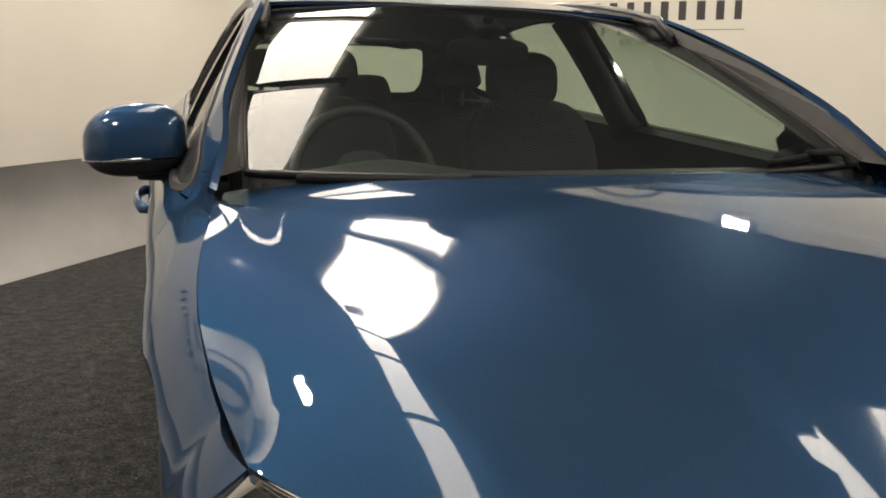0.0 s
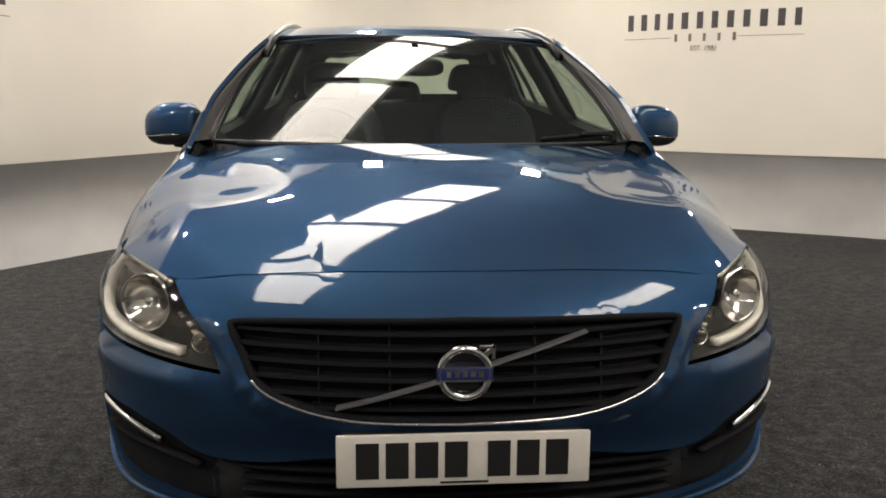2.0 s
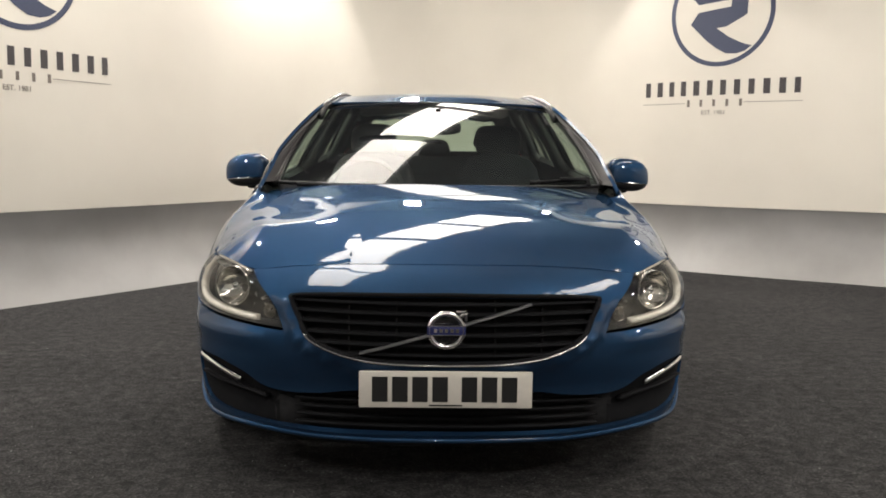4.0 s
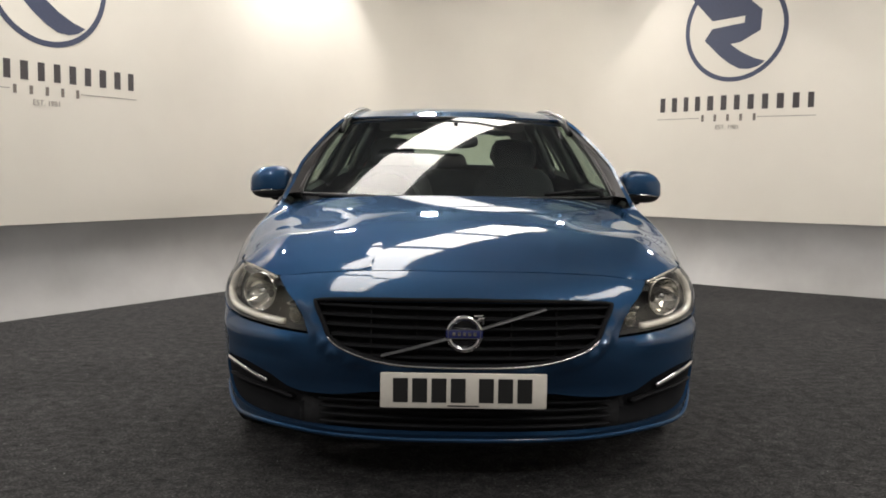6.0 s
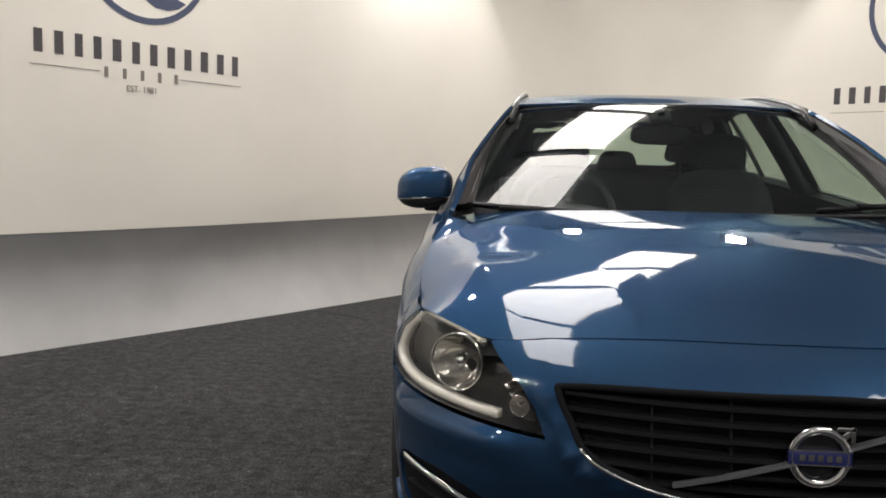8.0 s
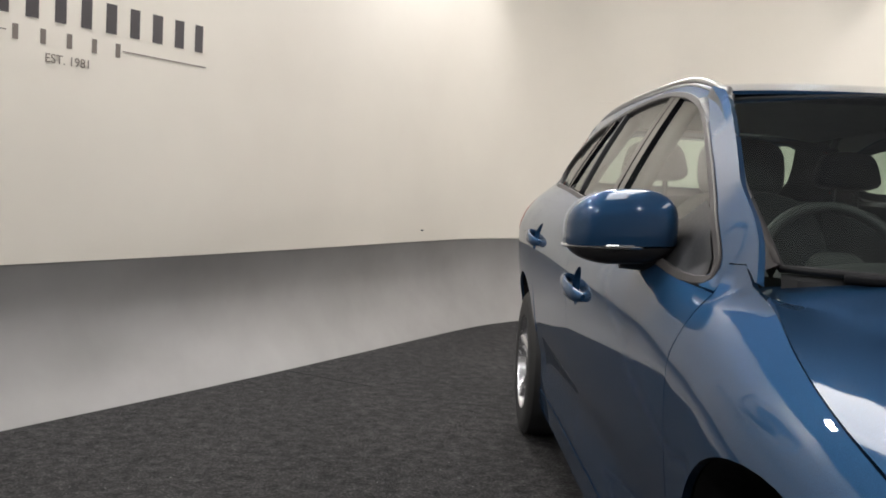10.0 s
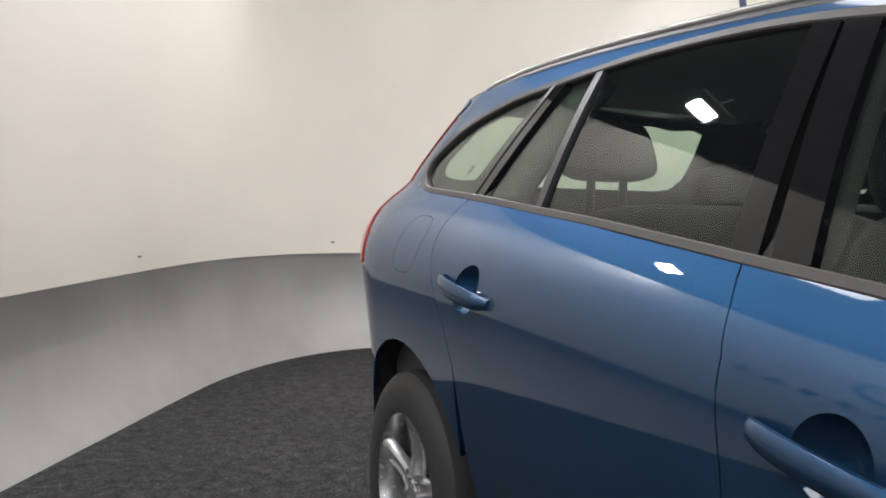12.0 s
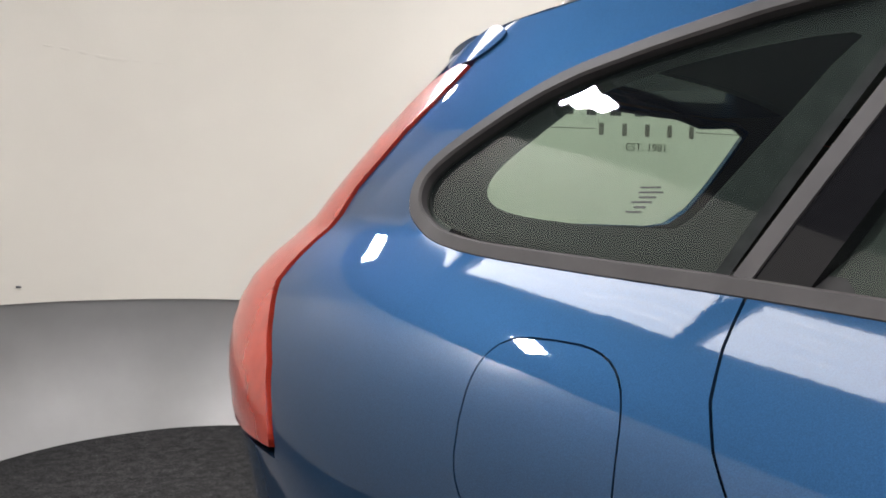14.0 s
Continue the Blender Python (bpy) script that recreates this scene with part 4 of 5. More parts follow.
    for nm, par, lims in (("front_window", fd, (0.3, 0.3, 1.52, 1.62)), ("rear_window", rd, (1.67, 1.74, 2.31, 2.36)), ("vent_window", rd, (2.345, 2.395, 2.70, 2.51)), ("quarter_window", q, (2.77, 2.585, 3.6, 3.6))):
        w = add(nm, cut(base, *lims), glass_side, GLASS, par, "green-tinted side glass", step=0.05, lip=0.0, flip=True)
    qp = [tuple(p) for p in resample(spline([(2.80, 1.148), (2.90, 1.150), (3.00, 1.160), (3.045, 1.178), (3.05, 1.205), (3.01, 1.242), (2.93, 1.292), (2.80, 1.322), (2.66, 1.330), (2.67, 1.30), (2.725, 1.21), (2.765, 1.155)], 3, closed=True), 0.02)]
    qo = cut(base, 2.76, 2.575, 3.6, 3.6)
    add("glass_border", qo, lambda a, b: glass_side(a, b) + np.array((0.009, 0, 0)), DARK, q, "black printed glass border", holes=[qp], step=0.03, lip=0, flip=True)
    def post(nm, mat, s0, z0, s1, z1, w, par, label="", out=0.0):
        lean = [(s0 - w, z0), (s0 + w, z0), (s1 + w, z1), (s1 - w, z1)]
        return add(nm, lean, lambda p, q: glass_side(p, q) + np.array((-0.011 - out, 0, 0)), mat, par, label, step=0.05, lip=0.018, flip=True)
    post("pillar_cover", PILLAR, 1.55, 1.02, 1.64, 1.395, 0.036, fd, "gloss black pillar cover")
    post("pillar_cover", PILLAR, 1.645, 1.026, 1.715, 1.40, 0.030, rd, "gloss black pillar cover")
    post("division_bar", BARGREY, 2.32, 1.078, 2.365, 1.40, 0.014, rd, "satin grey division bar")
    post("division_bar", TRIM, 2.69, 1.102, 2.55, 1.385, 0.009, q, "satin grey division bar", out=0.003)
    post("pillar_cover", PILLAR, 2.662, 1.100, 2.522, 1.388, 0.030, rd, "gloss black pillar cover")
    # printed maker's mark low on the quarter pane, too small to read
    for k, (s0, w) in enumerate(((2.798, 0.024), (2.794, 0.028), (2.800, 0.020), (2.803, 0.024), (2.808, 0.014), (2.812, 0.018))):
        z0 = 1.186 - 0.0048 * k
        add("glass_mark", [(s0, z0), (s0 + w, z0), (s0 + w, z0 + 0.0018), (s0, z0 + 0.0018)], lambda p, q: glass_side(p, q) + np.array((-0.0012, 0, 0)), INNER, q, step=0.05, lip=0, flip=True)
    # door handles: a bar over a dished cup
    for par, y0, z0, y1, z1 in ((fd, 1.235, 0.792, 1.485, 0.825), (rd, 2.243, 0.880, 2.485, 0.911)):
        n = 14
        pts, nr = [], []
        for i in range(n + 1):
            f = i / n
            y, z = y0 + (y1 - y0) * f, z0 + (z1 - z0) * f
            p = side(y, z)
            pts.append(p + np.array((-0.034 * (4 * f * (1 - f)) ** 0.45 + 0.004, 0, 0)))
        vs, fs = [], []
        k = 10
        for i, p in enumerate(pts):
            f = i / n
            h = 0.0205 * (0.55 + 0.45 * (4 * f * (1 - f)) ** 0.5)
            for j in range(k):
                a = 2 * math.pi * j / k
                vs.append(p + np.array((0.011 * math.cos(a), 0, h * math.sin(a))))
        for i in range(n):
            for j in range(k):
                fs.append((i * k + j, i * k + (j + 1) % k, (i + 1) * k + (j + 1) % k, (i + 1) * k + j))
        fs += [tuple(range(k - 1, -1, -1)), tuple(n * k + j for j in range(k))]
        addm("door_handle", vs, fs, PAINT, par)
        # dished cup behind the bar
        cy, cz = CUPS[0] if par is fd else CUPS[1]
        vs, fs = [], []
        rr = [1.0, 0.97, 0.9, 0.75, 0.5, 0.25, 0.02]
        for r in rr:
            for y, z in cup_rim(cy, cz, r):
                vs.append(side(y, z) + np.array((0.0005 + 0.040 * (1 - r ** 2.4), 0, 0)))
        k = 28
        for i in range(len(rr) - 1):
            for j in range(k):
                fs.append((i * k + j, (i + 1) * k + j, (i + 1) * k + (j + 1) % k, i * k + (j + 1) % k))
        addm("handle_cup", vs, fs, PAINT, par)
    # door mirror: painted cap over a black lower half on an arm
    sgn = 1 if mir else -1
    def shell():
        bm = bmesh.new()
        bmesh.ops.create_uvsphere(bm, u_segments=36, v_segments=20, radius=1.0)
        for v in bm.verts:
            x, y, z = (abs(c) ** 0.54 * (1 if c >= 0 else -1) for c in v.co)
            if y > 0:
                y *= 0.40
            taper = 1 - 0.28 * max(0.0, -x) ** 2.2 - 0.16 * max(0.0, x) ** 3
            v.co = Vector((-0.938 + x * 0.112, 0.80 + y * 0.092 - 0.035 * x, 0.990 + z * (0.094 if z > 0 else 0.068) * taper + 0.008 * x))
            if mir:
                v.co.x *= -1
        if mir:
            bmesh.ops.reverse_faces(bm, faces=bm.faces)
        return bm
    upper, lower = shell(), shell()
    lean = (sgn * -0.06, 0, -1)
    bmesh.ops.bisect_plane(upper, geom=upper.verts[:] + upper.edges[:] + upper.faces[:], plane_co=(sgn * 0.94, 0, 0.964), plane_no=lean, clear_outer=True)
    bmesh.ops.bisect_plane(lower, geom=lower.verts[:] + lower.edges[:] + lower.faces[:], plane_co=(sgn * 0.94, 0, 0.960), plane_no=[-c for c in lean], clear_outer=True)
    for v in lower.verts:
        v.co.x += (sgn * 0.938 - v.co.x) * 0.03
        v.co.y += (0.80 - v.co.y) * 0.03
    cap = part("door_mirror", upper, PAINT, fd, "blue door mirror with black foot")
    part("mirror_base", lower, BLACK, cap)
    ring = [(sgn * (0.945 + 0.106 * math.cos(a)), 0.80 + 0.030 * math.cos(a) + 0.089 * math.sin(a), 0.962 - 0.006 * math.cos(a)) for a in np.linspace(math.pi * 1.35, math.pi * 2.12, 18)]
    vs, fs = tube(ring, [(0.004, -0.003), (0.004, 0.002), (-0.004, 0.002), (-0.004, -0.003)], normals=[(0, 0, 1)] * len(ring))
    hang("mirror_strip", mesh_from("mirror_strip", vs, fs, CHROME), cap, "chrome indicator strip")
    arm = spline([np.array((sgn * a, b, c)) for a, b, c in ((0.93, 0.795, 0.940), (0.87, 0.785, 0.938), (0.82, 0.755, 0.940), (0.765, 0.69, 0.952))], 5)
    vs, fs = tube(arm, circle_ring(0.03, 12, 0.95, 1.7), normals=[(0, 0, 1)] * len(arm))
    hang("mirror_arm", mesh_from("mirror_arm", vs, fs, BLACK), cap)
    bm = bmesh.new()
    box(bm, -0.088, 0.088, -0.002, 0.002, -0.058, 0.058, 0.0015, m=Matrix.Translation((sgn * 0.94, 0.842, 0.994)))
    part("mirror_glass", bm, MIRROR, cap)
    # black triangle ahead of the front pane
    tri = [(0.50, 0.915), (0.84, 0.944), (0.83, 1.0), (0.70, 1.07), (0.62, 1.04), (0.52, 0.96)]
    tr = add("mirror_triangle", tri, lambda a, b: side(a, b) + np.array((0.004, 0, 0)), BLACK, fd, step=0.05, lip=0.006, flip=True)


def build_top():
    scr = sheet("windscreen", [(-1, 0), (1, 0), (1, 1), (-1, 1)], screen_skin, WSGLASS, car, "tinted laminated windscreen", step=0.06, lip=0.004)
    # black frit and seal round the glass
    loop = [(-1, 0), (1, 0), (1, 1), (-1, 1)]
    rim = resample(loop, 0.05)
    pts = [screen_skin(a * 1.005, b) for a, b in rim]
    vs, fs = tube(pts, [(0.002, -0.005), (0.002, 0.005), (-0.01, 0.005), (-0.01, -0.005)], closed=True, normals=[(0, -0.5, 0.86)] * len(pts))
    hang("screen_seal", mesh_from("screen_seal", vs, fs, BLACK), scr)
    for sg in (-1, 1):
        # the pillar's front face between side panel and glass
        vs, fs = [], []
        edge = pillar_edge(12)
        n = len(edge)
        for i, (s, z) in enumerate(edge):
            a = side(s, z) * np.array((-sg * -1 if False else (1 if sg < 0 else -1), 1, 1))
            b = screen_skin(sg * 1.012, min(1, i / (n - 1)))
            m = a * 0.55 + b * 0.45 + np.array((sg * 0.008, -0.012, 0.009))
            vs += [a, m, m, b + np.array((0, -0.002, 0.003)), b + np.array((0, 0.03, -0.03))]
        def strip(cols):
            out = []
            for i in range(n - 1):
                for j in cols:
                    f = (5 * i + j, 5 * i + j + 1, 5 * i + j + 6, 5 * i + j + 5)
                    out.append(f if sg < 0 else f[::-1])
            return out
        hang("pillar", mesh_from("pillar", vs, strip((0,)), PAINT), car)
        hang("pillar_moulding", mesh_from("pillar_moulding", vs, strip((2, 3)), TRIM), scr, "brown-black pillar moulding")
        pts = [screen_skin(sg * 1.02, t) + np.array((sg * 0.004, -0.004, 0.004)) for t in np.linspace(0.0, 1.0, 16)]
        vs, fs = tube(pts, [(0.003, -0.012), (0.006, 0), (0.003, 0.012), (-0.008, 0.012), (-0.008, -0.012)], normals=[(sg * 0.3, -0.6, 0.7)] * 16)
        hang("screen_trim", mesh_from("screen_trim", vs, fs, TRIM), scr, "brown-black rubber screen edge trim")
    roof = sheet("roof", [(-1, 0), (1, 0), (1, 1), (-1, 1)], roof_skin, PAINT, car, "blue steel roof", step=0.05, lip=0.01)
    sheet("headlining", [(-0.97, 0.01), (0.97, 0.01), (0.97, 0.93), (-0.97, 0.93)], lambda a, b: roof_skin(a, b) - np.array((0, 0, 0.035 - 0.023 * max(0.0, (b - 0.7) / 0.23))), LINING, roof, "pale headlining", step=0.15, lip=0, flip=True)
    # spoiler over the tailgate
    def spo(a, b):
        e = roof_skin(a, 0.92 + 0.08 * b)
        return e + np.array((0, 0.045 * b * (1 - 0.5 * a * a), 0.004 + 0.012 * b - 0.014 * b * b))
    sheet("spoiler", [(-1, 0), (1, 0), (1, 1), (-1, 1)], spo, PAINT, car, "roof spoiler", step=0.05, lip=0.018)
    # roof rails
    for sg in (-1, 1):
        ys = np.linspace(1.09, 3.08, 34)
        pts = []
        for y in ys:
            f = (y - 1.09) / (3.08 - 1.09)
            lift = 0.016 * min(1, f / 0.12) ** 0.7 * min(1, (1 - f) / 0.16) ** 0.7
            lift -= 0.032 * max(0.0, 1 - min(f, 1 - f) / 0.035)
            e = roof_edge_z(y) if y > 1.2 else 1.372 - (1.2 - y) * 0.42
            pts.append(np.array((sg * (half_width(min(y, 2.95), e) - 0.014), y, e + 0.002 + lift)))
        vs, fs = tube(pts, [(0.004, -0.010), (0.009, -0.005), (0.009, 0.005), (0.004, 0.010), (-0.008, 0.010), (-0.008, -0.010)], normals=[(0, 0, 1)] * len(pts))
        rail = hang("roof_rail", mesh_from("roof_rail", vs, fs, RAILM), car, "silver roof rail")
        pts2 = [p - np.array((0, 0, 0.020)) for p in pts]
        vs, fs = tube(pts2, [(0.012, -0.0145), (0.012, 0.0145), (-0.01, 0.0145), (-0.01, -0.0145)], normals=[(0, 0, 1)] * len(pts))
        hang("rail_gasket", mesh_from("rail_gasket", vs, fs, BLACK), rail)
    # cowl panel and wipers
    def cowl(a, b):
        p = screen_skin(a, 0.0)
        h = np.array((p[0], hood_rear_y(p[0]) - 0.02, hood_z(min(0.77, abs(p[0])), hood_rear_y(p[0])) - 0.022))
        return h + (p + np.array((0, 0.01, -0.012)) - h) * b
    sheet("cowl", [(-1, 0), (1, 0), (1, 1), (-1, 1)], cowl, BLACK, car, "black plastic cowl", step=0.1, lip=0.02)
    # the left wiper stands proud of the cowl, the right one lies below the bonnet's edge
    for a0, a1, v0, v1, drop in ((0.95, 0.55, 0.050, 0.014, 0.0), (0.02, -0.88, 0.0, 0.0, 0.018)):
        n = 14
        pts = [screen_skin(a0 + (a1 - a0) * i / n, v0 + (v1 - v0) * i / n) + np.array((0, -0.012, 0.006 - drop)) for i in range(n + 1)]
        vs, fs = tube(pts, [(0.008, -0.006), (0.008, 0.006), (-0.006, 0.004), (-0.006, -0.004)], normals=[(0, -0.5, 0.86)] * (n + 1))
        wip = hang("wiper", mesh_from("wiper", vs, fs, MATTE), car, "black wiper blade")
        pts = [screen_skin(a0 - 0.02, 0.0) + np.array((0, -0.02, -drop)), screen_skin(a0 - 0.04, v0 * 0.6) + np.array((0, -0.022, 0.012 - drop)), screen_skin((a0 + a1) / 2, (v0 + v1) / 2) + np.array((0, -0.016, 0.016 - drop))]
        pts = spline(pts, 5)
        vs, fs = tube(pts, circle_ring(0.009, 6, 0.6, 1.3), normals=[(0, -0.5, 0.86)] * len(pts))
        hang("wiper_arm", mesh_from("wiper_arm", vs, fs, MATTE), wip)


def build_rear():
    back = 0.15
    for mir in (False, True):
        poly = [(a + 0.003, b) for a, b in TAIL_FRONT] + [(3.30, 1.362), (3.40, 1.345), (3.50, 1.28), (3.58, 1.15), (3.62, 1.06), (3.58, 0.97), (3.50, 0.90), (3.34, 0.894)]
        lamp = sheet("tail_lamp", poly, lambda a, b: side(a, b) + np.array((-0.004, 0.004, 0)), REDLENS, car, "tall red tail lamp", step=0.03, lip=0.03, flip=True)
        tip = [(3.19, 1.392), (3.235, 1.364), (3.29, 1.360), (3.335, 1.356), (3.365, 1.366), (3.35, 1.388), (3.27, 1.411)]
        cap = sheet("spoiler_end", [tuple(p) for p in spline(tip, 4, closed=True)], lambda a, b: side(a, b) + np.array((-0.002, 0.003, 0.002)), PAINT, car, step=0.02, lip=0.02, flip=True)
        if mir:
            for ob in (lamp, cap):
                mirror_x(ob)
                bpy.data.objects.remove(ob)
    def skin(a, b):
        if a <= TAIL:
            return side(a, b)
        p = side(2 * TAIL - a, b)
        return np.array((-p[0], p[1], p[2]))
    half = [(3.138, 0.60), (3.158, 0.75), (3.13, 0.865), (3.12, 0.888), (3.34, 0.886), (3.60, 0.885), (4.1, 0.885)]
    low = [(4.1, 0.28), (3.6, 0.28), (3.3, 0.29), (3.16, 0.32), (3.148, 0.40), (3.14, 0.5)]
    full = half + [(2 * TAIL - a, b) for a, b in half[::-1][1:]] + [(2 * TAIL - a, b) for a, b in low[::-1]] + low[1:]
    sheet("rear_bumper", full, skin, PAINT, car, "rear bumper with a black lower part", step=0.05, gap=-0.0006, flip=True)
    gate = [(3.52, 0.893), (3.60, 0.98), (3.64, 1.08), (3.60, 1.15), (3.52, 1.27), (3.40, 1.388), (3.62, 1.402), (3.85, 1.412)]
    gl = [(3.80, 1.150), (3.75, 1.158), (3.70, 1.195), (3.60, 1.335), (3.575, 1.368), (3.62, 1.384), (3.85, 1.396)]
    gl = gl + [(2 * TAIL - a, b) for a, b in gl[::-1]]
    gfull = gate + [(2 * TAIL - a, b) for a, b in gate[::-1]]
    # dark lining behind the tail corners
    def lined(a, b):
        p = skin(a, b)
        return np.array((p[0] * 0.965, p[1] - 0.028, p[2]))
    cover = [(3.12, 0.90), (2 * TAIL - 3.12, 0.90), (2 * TAIL - 3.12, 1.405), (3.12, 1.405)]
    tg = sheet("tailgate", gfull, skin, PAINT, car, step=0.05, gap=0.0015, holes=[gl], flip=True)
    sheet("tailgate_lining", cover, lined, INNER, tg, "dark inner lining", holes=[[tuple(p) for p in shrink(gl, -0.004)]], step=0.05, lip=0, flip=True)
    w = sheet("rear_screen", [tuple(p) for p in shrink(gl, -0.003)], lambda a, b: skin(a, b) - np.array((0, 0.006, 0)), GLASS, tg, "green-tinted tailgate glass", step=0.06, lip=0, flip=True)


def build_wheel(cy, sg):
    x0 = sg * 0.80
    prof = [(0.10, 0.205), (0.105, 0.225), (0.104, 0.27), (0.098, 0.298), (0.082, 0.314), (0.05, 0.318), (0.0, 0.319), (-0.05, 0.318), (-0.085, 0.312), (-0.10, 0.29), (-0.104, 0.25), (-0.10, 0.205)]
    def turn(prof, k, mat, name, parent, label="", sharp=35):
        vs, fs = [], []
        for a, r in prof:
            for j in range(k):
                t = 2 * math.pi * j / k
                vs.append((x0 + sg * a, cy + r * math.cos(t), WHEEL_Z + r * math.sin(t)))
        for i in range(len(prof) - 1):
            for j in range(k):
                f = (i * k + j, i * k + (j + 1) % k, (i + 1) * k + (j + 1) % k, (i + 1) * k + j)
                fs.append(f if sg < 0 else f[::-1])
        me = mesh_from(name, vs, fs, mat)
        me.set_sharp_from_angle(angle=radians(sharp))
        return hang(name, me, parent, label)
    wheel = turn(prof, 64, RUBBER, "wheel", car, "black tyre on a silver five-spoke alloy rim")
    turn([(0.098, 0.214), (0.102, 0.216), (0.100, 0.206), (0.088, 0.200), (0.05, 0.196), (-0.02, 0.192), (-0.095, 0.205)], 64, SILVER, "rim", wheel, "silver five-spoke alloy rim")
    turn([(0.0, 0.03), (0.0, 0.150), (-0.01, 0.150), (-0.01, 0.03)], 48, STEEL, "brake_disc", wheel)
    turn([(-0.03, 0.01), (-0.032, 0.195)], 32, DARK, "wheel_back", wheel)
    turn([(0.078, 0.001), (0.078, 0.026), (0.070, 0.032), (0.03, 0.034)], 32, SILVER, "hub_cap", wheel)
    for k in range(5):
        a = radians(90 + 72 * k)
        bm = bmesh.new()
        vs, fs = [], []
        n = 8
        for i in range(n + 1):
            f = i / n
            r = 0.028 + f * 0.172
            w = 0.036 - 0.012 * math.sin(math.pi * f) + 0.004 * f
            xx = 0.074 + 0.018 * f - 0.012 * math.sin(math.pi * f)
            for dw, dx in ((-w, -0.022), (-w * 0.9, -0.004), (-w * 0.55, 0.004), (0.0, -0.002), (w * 0.55, 0.004), (w * 0.9, -0.004), (w, -0.022)):
                y = r * math.cos(a) - dw * math.sin(a)
                z = r * math.sin(a) + dw * math.cos(a)
                vs.append((x0 + sg * (xx + dx), cy + y, WHEEL_Z + z))
        for i in range(n):
            for j in range(6):
                fq = (i * 7 + j, i * 7 + j + 1, i * 7 + j + 8, i * 7 + j + 7)
                fs.append(fq if sg > 0 else fq[::-1])
        bm.free()
        me = mesh_from("spoke", vs, fs, SILVER)
        me.set_sharp_from_angle(angle=radians(50))
        hang("spoke", me, wheel)
    for k in range(5):
        a = radians(54 + 72 * k)
        bm = bmesh.new()
        bmesh.ops.create_cone(bm, cap_ends=True, segments=8, radius1=0.009, radius2=0.008, depth=0.02,
                              matrix=Matrix.Translation((x0 + sg * 0.07, cy + 0.052 * math.cos(a), WHEEL_Z + 0.052 * math.sin(a))) @ Matrix.Rotation(radians(90), 4, "Y"))
        part("wheel_nut", bm, STEEL, wheel)


build_front()
build_hood()
for m in (False, True):
    build_headlight(m)
    build_side(m)
build_top()
build_rear()
for cy in (ARCH_F, ARCH_R):
    for sg in (-1, 1):
        build_wheel(cy, sg)

# ---- inside the car ----
def blob(cx, cy, cz, rx, ry, rz, e=0.7, lean=0.0, segs=(20, 12), taper=0.0):
    """A rounded cushion as a bmesh: a sphere squared off by e, leaning back by lean degrees."""
    bm = bmesh.new()
    bmesh.ops.create_uvsphere(bm, u_segments=segs[0], v_segments=segs[1], radius=1.0)
    r = Matrix.Rotation(radians(-lean), 3, "X")
    for v in bm.verts:
        q = Vector([abs(c) ** e * (1 if c >= 0 else -1) for c in v.co])
        v.co = Vector((cx, cy, cz)) + r @ Vector((q.x * rx * (1 - taper * q.z), q.y * ry, q.z * rz))
    return bm


def build_seat(cx, cy):
    seat = part("front_seat", blob(cx, cy, 0.52, 0.26, 0.27, 0.09, 0.6), CLOTH, car, "charcoal cloth front seat with head restraint")
    part("backrest", blob(cx, cy + 0.33, 0.82, 0.25, 0.085, 0.30, 0.6, 20), CLOTH, seat)
    part("head_restraint", blob(cx, cy + 0.455, 1.175, 0.135, 0.055, 0.10, 0.62, 8), CLOTH, seat)
    for dx in (-0.05, 0.05):
        bm = bmesh.new()
        bmesh.ops.create_cone(bm, cap_ends=True, segments=8, radius1=0.007, radius2=0.007, depth=0.16, matrix=Matrix.Translation((cx + dx, cy + 0.45, 1.07)))
        part("restraint_post", bm, CHROME, seat)


